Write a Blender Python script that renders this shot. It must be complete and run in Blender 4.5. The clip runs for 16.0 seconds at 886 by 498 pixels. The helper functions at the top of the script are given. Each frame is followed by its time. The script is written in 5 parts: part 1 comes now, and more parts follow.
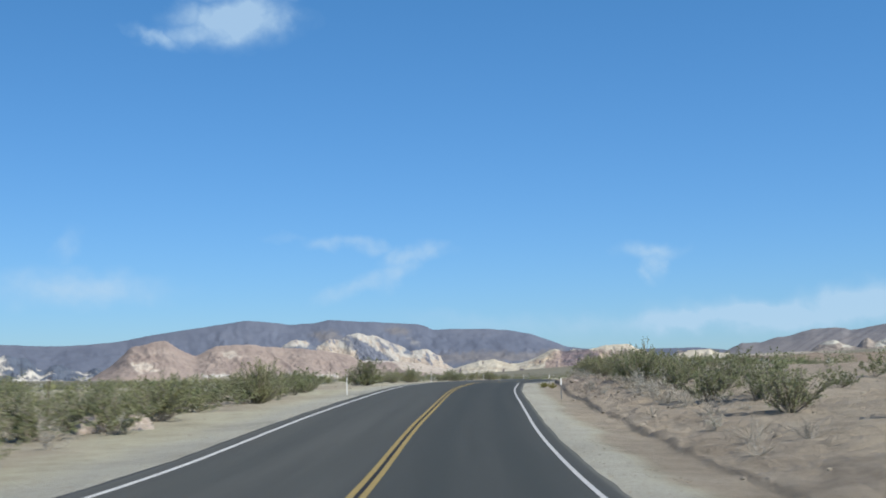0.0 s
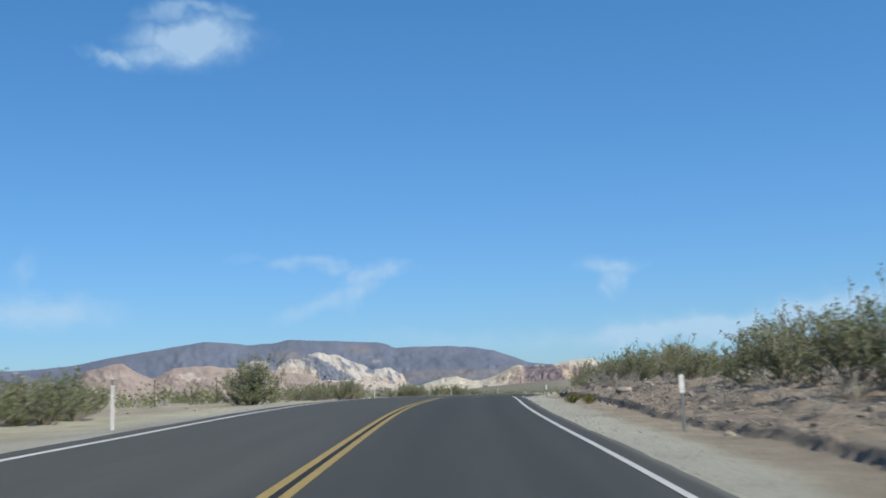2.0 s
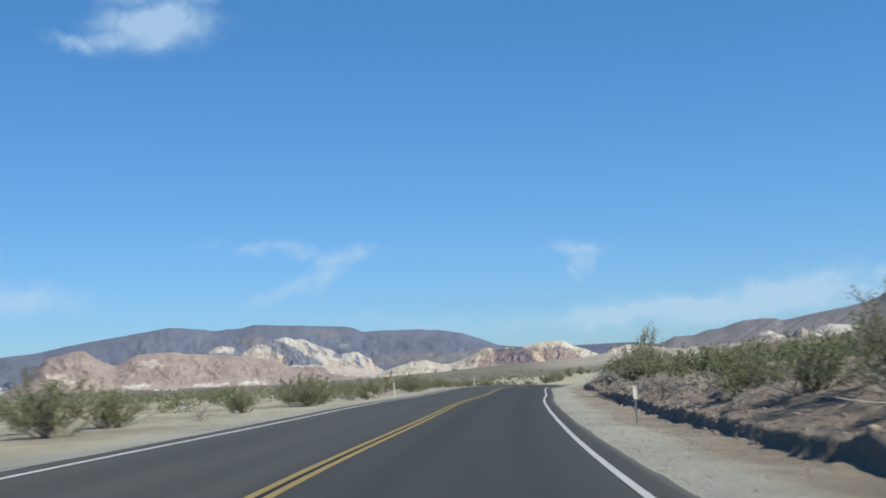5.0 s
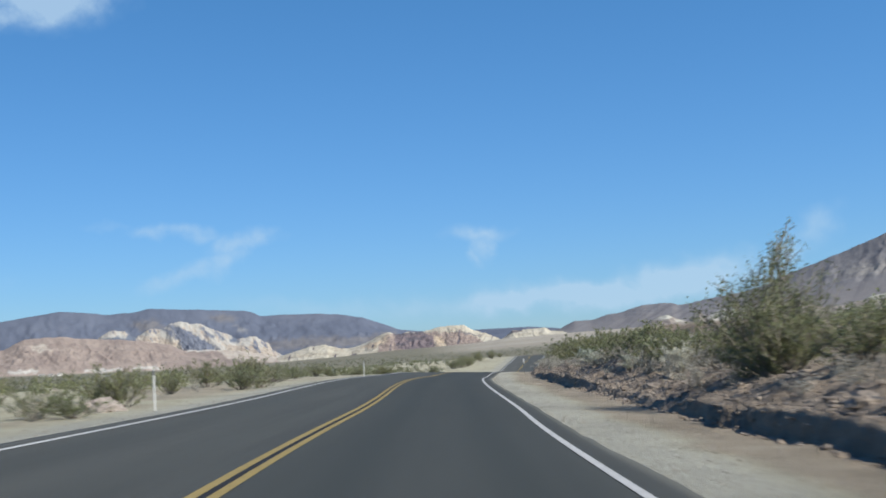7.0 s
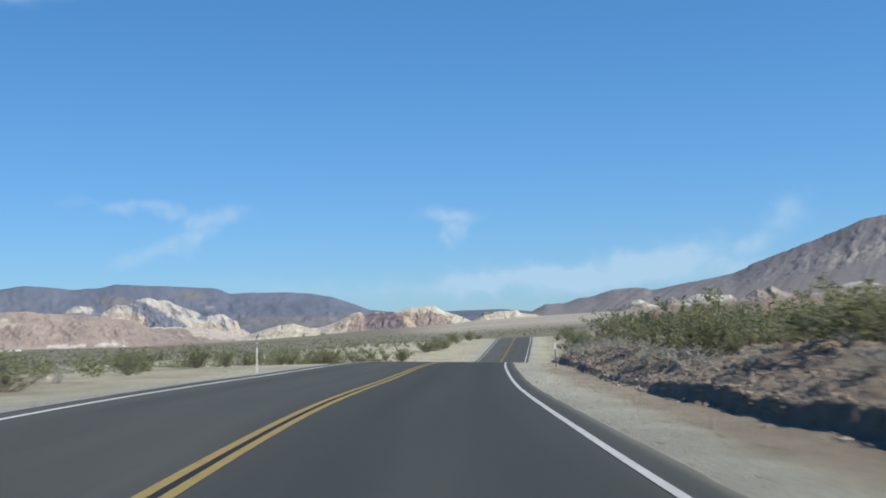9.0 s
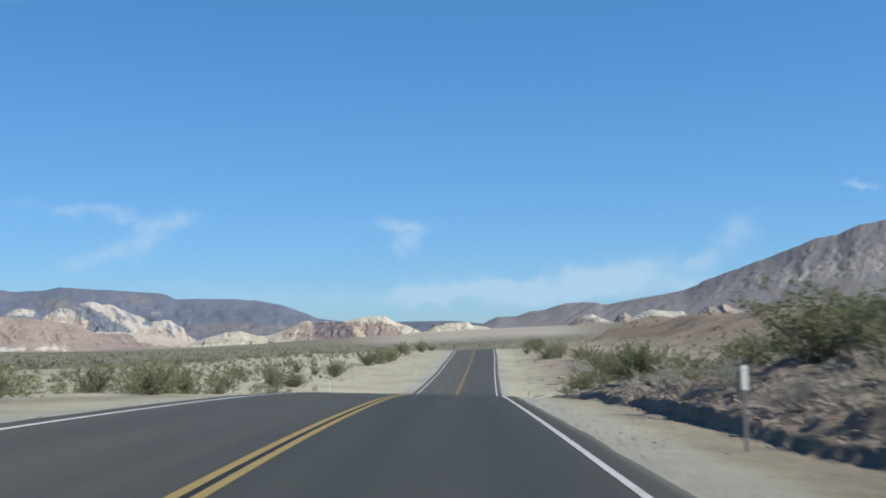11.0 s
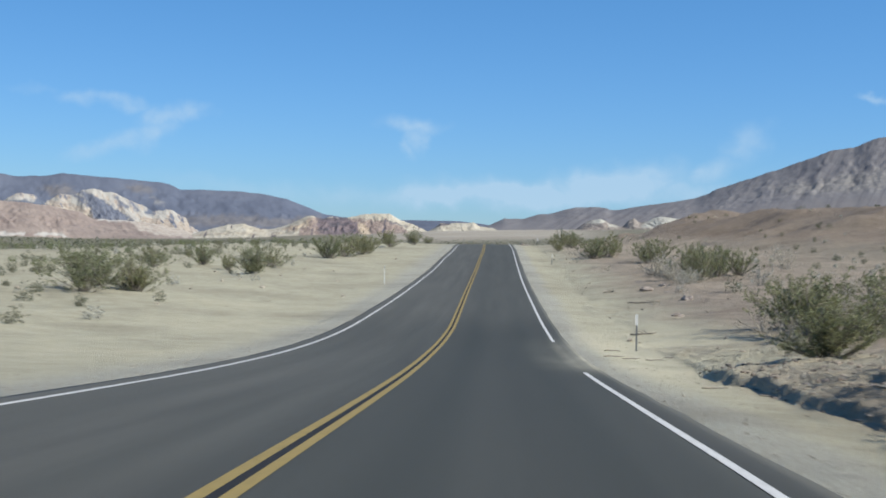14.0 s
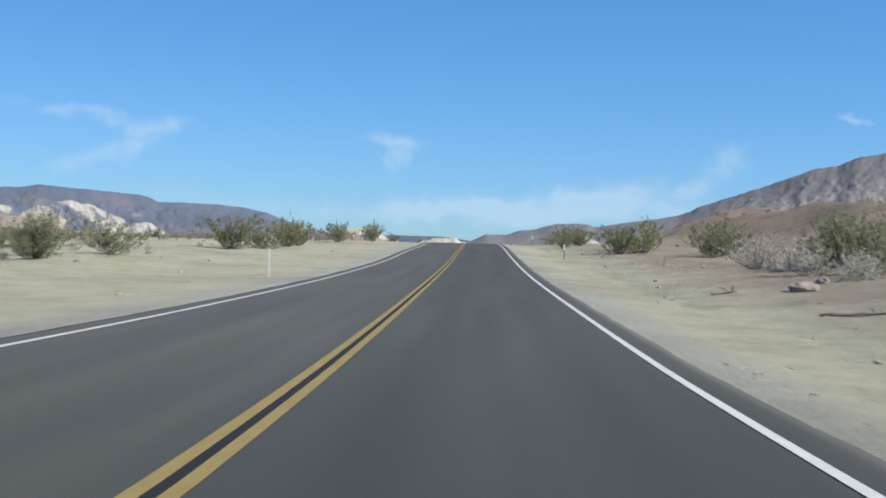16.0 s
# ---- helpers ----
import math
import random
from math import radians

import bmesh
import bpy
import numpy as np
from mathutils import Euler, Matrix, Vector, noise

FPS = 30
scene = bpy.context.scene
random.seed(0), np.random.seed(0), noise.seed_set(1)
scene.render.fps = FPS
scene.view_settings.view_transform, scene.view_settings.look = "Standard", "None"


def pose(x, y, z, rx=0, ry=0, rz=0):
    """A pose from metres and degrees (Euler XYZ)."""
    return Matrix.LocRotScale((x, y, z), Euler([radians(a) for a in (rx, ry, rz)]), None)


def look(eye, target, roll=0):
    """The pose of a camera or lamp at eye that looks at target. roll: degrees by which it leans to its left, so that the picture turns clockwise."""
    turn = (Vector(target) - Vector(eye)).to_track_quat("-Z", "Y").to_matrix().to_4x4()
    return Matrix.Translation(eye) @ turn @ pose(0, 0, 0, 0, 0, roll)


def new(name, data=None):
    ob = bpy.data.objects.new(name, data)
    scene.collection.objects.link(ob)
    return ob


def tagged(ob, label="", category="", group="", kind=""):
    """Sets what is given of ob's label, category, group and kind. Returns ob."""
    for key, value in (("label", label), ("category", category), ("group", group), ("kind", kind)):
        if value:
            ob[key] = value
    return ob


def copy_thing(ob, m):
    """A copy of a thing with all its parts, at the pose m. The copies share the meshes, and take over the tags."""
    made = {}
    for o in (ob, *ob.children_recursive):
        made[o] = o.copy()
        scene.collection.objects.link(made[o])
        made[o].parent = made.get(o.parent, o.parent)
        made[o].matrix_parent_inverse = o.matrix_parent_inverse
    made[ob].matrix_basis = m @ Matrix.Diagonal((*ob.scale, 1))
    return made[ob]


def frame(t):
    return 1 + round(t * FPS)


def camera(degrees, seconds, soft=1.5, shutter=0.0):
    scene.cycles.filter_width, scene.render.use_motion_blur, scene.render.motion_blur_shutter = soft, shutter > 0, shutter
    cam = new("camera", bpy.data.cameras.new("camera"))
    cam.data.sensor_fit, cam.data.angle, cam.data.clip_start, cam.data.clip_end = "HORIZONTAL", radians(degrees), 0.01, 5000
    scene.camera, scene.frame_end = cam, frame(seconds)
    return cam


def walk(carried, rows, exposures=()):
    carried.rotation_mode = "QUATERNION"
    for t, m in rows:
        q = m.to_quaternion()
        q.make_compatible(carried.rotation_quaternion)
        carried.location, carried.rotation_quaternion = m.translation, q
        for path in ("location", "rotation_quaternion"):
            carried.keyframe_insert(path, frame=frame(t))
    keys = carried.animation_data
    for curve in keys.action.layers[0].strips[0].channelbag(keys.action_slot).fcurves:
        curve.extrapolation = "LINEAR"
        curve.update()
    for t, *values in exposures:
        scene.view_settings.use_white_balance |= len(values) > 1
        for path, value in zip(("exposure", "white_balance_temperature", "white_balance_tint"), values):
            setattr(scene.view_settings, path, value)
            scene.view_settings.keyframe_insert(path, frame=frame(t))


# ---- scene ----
cam = camera(41.0, 16.0, soft=1.8, shutter=0.4)
PATH = [
    (0.0, pose(0.169, 0.000, 1.181, 96.256, 0.659, 0.307)),
    (0.5, pose(0.177, 9.357, 0.757, 96.077, 0.671, -0.916)),
    (1.0, pose(0.288, 18.738, 0.563, 96.564, 0.643, -1.318)),
    (1.5, pose(0.429, 28.184, 0.693, 96.870, 1.064, -1.399)),
    (2.0, pose(0.749, 37.731, 0.880, 97.087, 1.715, -1.478)),
    (2.5, pose(1.036, 47.364, 1.163, 97.177, 2.086, -1.624)),
    (3.0, pose(1.316, 57.025, 1.371, 97.171, 2.323, -1.962)),
    (3.5, pose(1.909, 66.661, 1.540, 97.102, 2.494, -1.885)),
    (4.0, pose(2.728, 76.261, 1.665, 96.680, 3.045, -2.613)),
    (4.5, pose(3.520, 85.926, 1.776, 96.435, 2.951, -2.666)),
    (5.0, pose(4.229, 95.677, 1.870, 96.247, 2.407, -2.949)),
    (5.5, pose(5.000, 105.488, 1.906, 96.070, 2.316, -4.553)),
    (6.0, pose(5.962, 115.424, 1.891, 95.858, 2.469, -6.180)),
    (6.5, pose(7.052, 125.524, 1.872, 95.730, 2.702, -6.938)),
    (7.0, pose(8.101, 135.796, 1.851, 95.309, 2.514, -7.748)),
    (7.5, pose(9.282, 146.133, 1.949, 94.686, 2.415, -8.882)),
    (8.0, pose(10.661, 156.461, 1.900, 93.950, 2.378, -9.823)),
    (8.5, pose(12.178, 166.808, 1.880, 93.965, 2.220, -9.318)),
    (9.0, pose(13.605, 177.097, 1.897, 94.363, 1.597, -9.193)),
    (9.5, pose(15.126, 187.253, 1.937, 94.544, 1.066, -10.296)),
    (10.0, pose(16.852, 197.273, 1.909, 94.325, 1.052, -11.506)),
    (10.5, pose(18.718, 207.180, 1.812, 94.368, 1.279, -11.847)),
    (11.0, pose(20.586, 216.984, 1.850, 94.866, 0.444, -11.605)),
    (11.5, pose(22.517, 226.662, 1.814, 94.953, -0.145, -10.644)),
    (12.0, pose(24.472, 236.248, 1.744, 94.328, -0.411, -9.759)),
    (12.5, pose(26.530, 245.762, 1.633, 93.162, -0.673, -9.355)),
    (13.0, pose(28.639, 255.225, 1.444, 91.837, -1.093, -9.839)),
    (13.5, pose(30.917, 264.594, 1.170, 90.811, -1.148, -10.627)),
    (14.0, pose(33.162, 273.901, 0.756, 90.058, -1.620, -11.352)),
    (14.5, pose(35.424, 283.169, 0.248, 89.597, -1.666, -11.833)),
    (15.0, pose(37.678, 292.430, -0.283, 89.383, -1.915, -12.021)),
    (15.5, pose(39.930, 301.700, -0.831, 89.769, -2.099, -12.052)),
    (16.0, pose(42.230, 311.001, -1.035, 90.866, -2.104, -12.250)),
]

walk(cam, PATH, exposures=[(0.0, 0.37), (2.0, 0.35), (15.2, 0.35), (16.0, 0.44)])

# ---------------------------------------------------------------- light
SUN_ELEVATION, SUN_AZIMUTH = 37.0, 133.0   # degrees; azimuth clockwise from +y
world = bpy.data.worlds.new("desert_sky")
scene.world = world
world.use_nodes = True
wt = world.node_tree
wt.nodes.clear()


def wnode(kind, **values):
    n = wt.nodes.new(kind)
    for key, v in values.items():
        n.inputs[int(key[1:])].default_value = v
    return n


def wmath(op, a, b=None, clamp=False):
    n = wt.nodes.new("ShaderNodeMath")
    n.operation, n.use_clamp = op, clamp
    for i, v in enumerate((a, b)):
        if v is None:
            continue
        if isinstance(v, (int, float)):
            n.inputs[i].default_value = v
        else:
            wt.links.new(v, n.inputs[i])
    return n.outputs[0]


sky = wt.nodes.new("ShaderNodeTexSky")
sky.sky_type, sky.sun_disc = "NISHITA", False
sky.sun_elevation, sky.sun_rotation = radians(SUN_ELEVATION), radians(SUN_AZIMUTH)
sky.altitude, sky.air_density, sky.dust_density, sky.ozone_density = 700.0, 1.0, 0.35, 2.2
coord = wt.nodes.new("ShaderNodeTexCoord")
split = wt.nodes.new("ShaderNodeSeparateXYZ")
wt.links.new(coord.outputs["Generated"], split.inputs[0])
dx, dy, dz = split.outputs
azimuth = wmath("MULTIPLY", wmath("ARCTAN2", dx, dy), 57.2958)
elevation = wmath("MULTIPLY", wmath("ARCSINE", dz), 57.2958)
place = wt.nodes.new("ShaderNodeCombineXYZ")
wt.links.new(azimuth, place.inputs[0])
wt.links.new(elevation, place.inputs[1])
warp = wt.nodes.new("ShaderNodeTexNoise")
warp.inputs["Scale"].default_value, warp.inputs["Detail"].default_value = 0.75, 6.0
wt.links.new(place.outputs[0], warp.inputs["Vector"])
fine = wt.nodes.new("ShaderNodeTexNoise")
fine.inputs["Scale"].default_value, fine.inputs["Detail"].default_value = 0.9, 8.0
fine.inputs["Roughness"].default_value = 0.58
wt.links.new(place.outputs[0], fine.inputs["Vector"])
wsplit = wt.nodes.new("ShaderNodeSeparateColor")
wt.links.new(warp.outputs["Color"], wsplit.inputs[0])
waz = wmath("ADD", azimuth, wmath("MULTIPLY", wmath("SUBTRACT", wsplit.outputs[0], 0.5), 2.2))
wel = wmath("ADD", elevation, wmath("MULTIPLY", wmath("SUBTRACT", wsplit.outputs[1], 0.5), 1.3))
# fair-weather clouds: azimuth, elevation, half width, half height, tilt, strength
CLOUDS = [(-10.3, 16.95, 1.75, 0.62, 4, 0.95), (-9.9, 17.4, 1.2, 0.6, 0, 0.8), (-11.4, 18.35, 1.0, 0.3, 12, 0.42), (-9.9, 18.6, 0.9, 0.16, -6, 0.36), (-8.3, 18.4, 0.9, 0.3, -8, 0.26), (-12.6, 17.1, 0.7, 0.5, 20, 0.4),
          (-12.3, 16.35, 1.3, 0.32, 6, 0.5), (-14.0, 16.15, 0.9, 0.2, -18, 0.42), (-8.0, 17.1, 0.7, 0.45, 0, 0.42),
          (-5.7, 6.5, 1.0, 0.2, 0, 0.3), (-4.0, 6.4, 1.2, 0.22, -8, 0.36), (-2.2, 5.95, 0.75, 0.34, 20, 0.5), (-1.0, 6.15, 0.8, 0.26, 8, 0.42), (-2.5, 5.2, 0.8, 0.36, 32, 0.46), (-4.0, 4.65, 1.1, 0.3, 22, 0.42), (-5.4, 4.2, 0.9, 0.28, 16, 0.3),
          (9.7, 6.0, 0.95, 0.3, -4, 0.46), (9.9, 5.35, 0.45, 0.5, 10, 0.44), (9.4, 4.85, 0.3, 0.35, 0, 0.34), (-17.4, 4.35, 2.6, 0.5, 0, 0.56), (-18.0, 6.2, 0.4, 0.7, -20, 0.2),
          (11.6, 2.75, 2.4, 0.36, 4, 1.0), (15.0, 2.8, 2.8, 0.42, -2, 1.2), (19.0, 3.1, 2.4, 0.55, 8, 1.1), (21.0, 3.7, 1.3, 0.4, 12, 0.55), (22.9, 3.1, 2.0, 0.35, 2, 0.5), (24.0, 4.0, 0.9, 0.32, 20, 0.42), (25.6, 5.3, 0.9, 0.5, 30, 0.36), (31.3, 7.4, 0.5, 0.12, -8, 0.4),
          (6.6, 2.6, 1.6, 0.4, 0, 0.24), (2.5, 2.6, 3.6, 0.35, -6, 0.2), (-7.9, 6.7, 0.8, 0.2, 0, 0.12),
          (34, 4.2, 4.5, 0.6, 5, 0.5), (-34, 5.5, 6.0, 0.8, 0, 0.5), (60, 9, 9, 1.4, 8, 0.5), (-75, 12, 10, 1.6, -6, 0.5)]
cover = None
for az, el, w, h, tilt, strength in CLOUDS:
    a, e, w, h = wmath("SUBTRACT", waz, az), wmath("SUBTRACT", wel, el), w * 1.22, h * 1.3
    c, s = math.cos(radians(tilt)), math.sin(radians(tilt))
    u = wmath("DIVIDE", wmath("ADD", wmath("MULTIPLY", a, c), wmath("MULTIPLY", e, s)), w)
    v = wmath("DIVIDE", wmath("SUBTRACT", wmath("MULTIPLY", e, c), wmath("MULTIPLY", a, s)), h)
    r2 = wmath("ADD", wmath("MULTIPLY", u, u), wmath("MULTIPLY", v, v))
    blob = wmath("MULTIPLY", wmath("POWER", 2.718, wmath("MULTIPLY", r2, -1.0)), strength)
    cover = blob if cover is None else wmath("MAXIMUM", cover, blob)
crisp = wmath("ADD", wmath("MULTIPLY", wmath("SUBTRACT", fine.outputs[0], 0.5), 1.5), 0.58, True)
veil = wmath("MINIMUM", wmath("SUBTRACT", wmath("MULTIPLY", cover, wmath("ADD", wmath("MULTIPLY", crisp, 1.25), 0.5)), 0.025, True), 0.72)
mix = wt.nodes.new("ShaderNodeMix")
mix.data_type = "RGBA"
wt.links.new(veil, mix.inputs[0])
tone = wt.nodes.new("ShaderNodeHueSaturation")
tone.inputs["Saturation"].default_value = 1.0
wt.links.new(sky.outputs[0], tone.inputs["Color"])
deep = wt.nodes.new("ShaderNodeMix")
deep.data_type, deep.blend_type = "RGBA", "MULTIPLY"
deep.inputs[0].default_value = 1.0
hazy = wt.nodes.new("ShaderNodeMix")     # clear dry air: deeper blue overhead, paler near the horizon
hazy.data_type = "RGBA"
wt.links.new(wmath("POWER", wmath("MULTIPLY", elevation, 0.05, True), 0.85), hazy.inputs[0])
hazy.inputs[6].default_value = (0.60, 0.862, 1.30, 1)
hazy.inputs[7].default_value = (0.595, 1.20, 1.60, 1)
sweep = wt.nodes.new("ShaderNodeVectorMath")      # brighter towards the sun's side
sweep.operation = "SCALE"
wt.links.new(hazy.outputs[2], sweep.inputs[0])
wt.links.new(wmath("ADD", wmath("MULTIPLY", dx, 0.30), 0.97), sweep.inputs["Scale"])
wt.links.new(sweep.outputs[0], deep.inputs[7])
wt.links.new(tone.outputs[0], deep.inputs[6])
wt.links.new(deep.outputs[2], mix.inputs[6])
mix.inputs[7].default_value = (5.5, 7.7, 9.9, 1)
back = wt.nodes.new("ShaderNodeBackground")
back.inputs["Strength"].default_value = 0.067
wt.links.new(mix.outputs[2], back.inputs[0])
wout = wt.nodes.new("ShaderNodeOutputWorld")
wt.links.new(back.outputs[0], wout.inputs[0])

sun_data = bpy.data.lights.new("sun", "SUN")
sun_data.energy, sun_data.angle, sun_data.color = 4.8, radians(0.53), (1.0, 0.94, 0.82)
sun = new("sun", sun_data)
sa, se = radians(SUN_AZIMUTH), radians(SUN_ELEVATION)
toward = Vector((math.sin(sa) * math.cos(se), math.cos(sa) * math.cos(se), math.sin(se)))
sun.matrix_world = look(toward * 300, (0, 0, 0))

# Road alignment every 8 m from station -16: heading (degrees right of north), grade and cross-fall (per cent)
HEADING = [
    -0.70, -0.35, -0.01, 0.33, 0.60, 0.80, 1.30, 2.06, 1.98, 1.83, 2.24, 3.15, 4.17, 3.86, 4.00,
    4.93, 6.01, 6.58, 6.60, 6.68, 6.99, 7.77, 8.69, 7.76, 7.44, 8.15, 9.26, 10.37, 10.96, 11.16,
    11.49, 11.98, 12.26, 12.41, 12.98, 13.73, 14.13, 14.09, 13.87, 13.72, 13.81, 14.03, 13.93, 13.86, 13.86,
    13.81, 13.88, 13.91, 14.09, 14.09, 14.03, 13.96, 14.13, 14.28, 14.06, 13.70, 13.41, 13.44, 13.93, 14.67]
GRADE = [
    -7.45, -6.48, -5.24, -3.20, -0.38, 1.64, 2.20, 2.22, 2.31, 1.99, 1.97, 1.66, 1.14, 0.87, 0.44,
    0.11, -0.30, -0.26, 0.00, 0.33, 0.14, -0.24, -0.04, 0.15, 0.57, 0.57, 0.19, -0.72, -0.85, -0.10,
    -0.01, -0.58, -1.27, -1.60, -2.44, -3.32, -4.62, -5.17, -5.84, -5.54, -4.24, -2.07, 0.31, 1.45, 1.93,
    2.17, 2.37, 2.78, 3.04, 3.45, 3.93, 4.16, 3.98, 3.78, 3.82, 3.81, 3.55, 2.94, 1.97, 0.83]
CROSSFALL = [
    0.48, 0.90, 1.43, 2.13, 2.86, 3.32, 4.12, 4.64, 4.47, 3.66, 3.31, 2.86, 2.88, 2.31, 1.76,
    2.01, 2.72, 3.36, 3.95, 4.18, 3.88, 3.87, 3.92, 3.91, 3.55, 3.25, 3.53, 4.39, 5.32, 5.24,
    4.75, 4.53, 4.04, 3.64, 3.13, 2.79, 2.47, 1.87, 0.91, 0.25, 0.10, -0.04, -0.27, -0.11, -0.85,
    -1.42, -1.87, -2.24, -2.51, -2.73, -2.61, -2.24, -1.70, -1.57, -1.36, -1.16, -1.05, -1.07, -1.28, -1.75]
ROAD_X = -1.279


# ---------------------------------------------------------------- road frame
STATIONS = -16.0 + 8.0 * np.arange(len(HEADING))
LAST = STATIONS[-1]
_st = np.arange(-60.0, 640.0, 1.0)
_k = np.concatenate([[-60.0], STATIONS, [LAST + 40, LAST + 90, 640.0]])
_head = np.radians(np.interp(_st, _k, [HEADING[0] - 1.5, *HEADING, 15.0, 15.5, 15.5]))
_grade = np.interp(_st, _k, [-1.0, *GRADE, -2.2, -3.0, -1.0]) / 100
_fall = np.interp(_st, _k, [0.0, *CROSSFALL, -1.5, 0.0, 0.0]) / 100


def _run(rate):
    return np.concatenate([[0.0], np.cumsum((rate[1:] + rate[:-1]) / 2)])


_mid = (_head[1:] + _head[:-1]) / 2
_x = np.concatenate([[0.0], np.cumsum(np.sin(_mid))])
_y = np.concatenate([[0.0], np.cumsum(np.cos(_mid))])
_z = _run(_grade)
_x, _y, _z = _x - _x[60] + ROAD_X, _y - _y[60], _z - _z[60]


def smooth(a, b, x):
    t = np.clip((np.asarray(x, float) - a) / (b - a), 0, 1)
    return t * t * (3 - 2 * t)


def table(x, pairs):
    xs, ys = zip(*pairs)
    return np.interp(x, xs, ys)


_rng = np.random.RandomState(7)
_lat = _rng.rand(256, 256)


def value_noise(x, y):
    """Smooth noise in 0..1 with a grid of 1."""
    x, y = np.asarray(x, float), np.asarray(y, float)
    i, j = np.floor(x).astype(int), np.floor(y).astype(int)
    u, v = x - i, y - j
    u, v = u * u * (3 - 2 * u), v * v * (3 - 2 * v)
    g = lambda a, b: _lat[a % 256, b % 256]
    return (g(i, j) * (1 - u) + g(i + 1, j) * u) * (1 - v) + (g(i, j + 1) * (1 - u) + g(i + 1, j + 1) * u) * v


def fbm(x, y, octaves=5, gain=0.5):
    total, amp, norm = 0.0, 1.0, 0.0
    for k in range(octaves):
        total = total + amp * value_noise(x * 2 ** k + 17 * k, y * 2 ** k + 31 * k)
        norm += amp
        amp *= gain
    return total / norm


def ridged(x, y, octaves=5):
    total, amp, norm = 0.0, 1.0, 0.0
    for k in range(octaves):
        total = total + amp * (1 - abs(2 * value_noise(x * 2 ** k + 13 * k, y * 2 ** k + 7 * k) - 1))
        norm += amp
        amp *= 0.5
    return total / norm


EDGE = 4.05       # half width of the pavement


def lay(s, d):
    """x, y of a place at station s, d metres right of the centre line."""
    h = np.interp(s, _st, _head)
    return np.interp(s, _st, _x) + d * np.cos(h), np.interp(s, _st, _y) - d * np.sin(h)


def deck(s, d):
    """Height of the pavement."""
    return np.interp(s, _st, _z) - np.interp(s, _st, _fall) * d


def terrain(s, d):
    """Height of the natural ground beside the road."""
    s, d = np.broadcast_arrays(np.asarray(s, float), np.asarray(d, float))
    base = np.interp(s, _st, _z)
    wide = np.mean([np.interp(s + k, _st, _z) for k in (-45, -30, -15, 0, 15, 30, 45)], axis=0)
    cross = np.interp(s, _st, _fall) * np.clip(d, -EDGE, EDGE)
    e = abs(d) - EDGE
    ee = np.maximum(e, 0)
    rough = (fbm(s * 0.9, d * 0.9, 4) - 0.5)
    lumps = (fbm(s * 0.16 + 40, d * 0.16, 4) - 0.5)
    # left: flat verge, then the old desert floor
    left_low = table(s, [(-40, -0.15), (60, 0.0), (200, 0.0), (255, 0.05), (300, 0.1), (330, 0.25), (380, 0.1), (470, -0.1), (600, -0.1)])
    left = -0.03 - 0.06 * smooth(0.2, 1.4, ee) + left_low * smooth(2.5, 12, ee) + 0.1 * rough * smooth(0.8, 3, ee) + 0.55 * lumps * smooth(3, 12, ee)
    # right: verge, ditch, a cut bank and the slope above it
    wave = 0.8 * (fbm(s * 0.22, s * 0 + 3.3, 3) - 0.5) + 0.22 * (fbm(s * 3.4, s * 0 + 9.1, 3) - 0.5)
    bank = table(s, [(-40, 0.12), (10, 0.14), (35, 0.17), (50, 0.18), (70, 0.24), (120, 0.29), (150, 0.33), (200, 0.33), (212, 0.22), (228, 0.3), (245, 0.33), (268, 0.22), (285, 0.22),
                     (297, 0.25), (305, 0.2), (311, 0.1), (316, 0.0), (345, 0.0), (600, 0.0)])
    bank = bank * np.clip(0.25 + 1.15 * fbm(s * 0.11 + 3, s * 0 + 8.2, 3), 0.35, 1.1)
    foot = 2.6 + wave
    rubble = table(s, [(-40, 0.0), (60, 0.05), (75, 0.16), (110, 0.18), (140, 0.28), (155, 0.42), (200, 0.42), (212, 0.4), (222, 0.6), (246, 0.56), (260, 0.3), (285, 0.26), (305, 0.1), (312, 0.0), (600, 0.0)])
    rise = table(s, [(-40, 0.09), (20, 0.10), (60, 0.13), (200, 0.11), (240, 0.12), (290, 0.11), (310, 0.09), (340, 0.10), (380, 0.12), (470, 0.06), (600, 0.03)])
    above = np.maximum(ee - foot - 0.4, 0)
    crumbled = 1 + 0.5 * (fbm(s * 1.3, ee * 2.2, 5) - 0.5)
    shelf = foot + 1.3 + 1.6 * (fbm(s * 0.3 + 70, s * 0 + 6.4, 4) - 0.5)          # a second, broken ledge
    ledge = 0.5 * bank * smooth(0.42, 0.6, fbm(s * 0.21 + 9, s * 0 + 2.7, 3))
    right = -0.03 - 0.09 * smooth(0.3, 2.2, ee) + bank * crumbled * smooth(foot, foot + 0.10 + 0.22 * fbm(s * 0.4, s * 0 + 1.5, 2), ee) + rubble * crumbled * (1 - np.exp(-above / 1.9)) + ledge * crumbled * smooth(shelf, shelf + 0.3, ee) + 9 * rise * (1 - np.exp(-above / 9)) - 0.6 * ledge * smooth(shelf, shelf + 3, ee) \
        + 0.16 * rough * smooth(0.8, 3, ee) + (0.10 * rough + 0.14 * (fbm(s * 3.1 + 5, d * 3.1, 3) - 0.5) + (0.05 + 0.24 * rubble) * (ridged(s * 1.1 + 2, d * 2.3, 4) - 0.5)) * smooth(foot, foot + 0.4, ee) * (1 - 0.6 * smooth(foot + 3, foot + 7, ee)) * (bank > 0.05) + 0.6 * lumps * smooth(foot + 1, foot + 8, ee)
    side = np.where(d < 0, left, right)
    z = base * (1 - smooth(4, 26, ee)) + wide * smooth(4, 26, ee) - cross + side
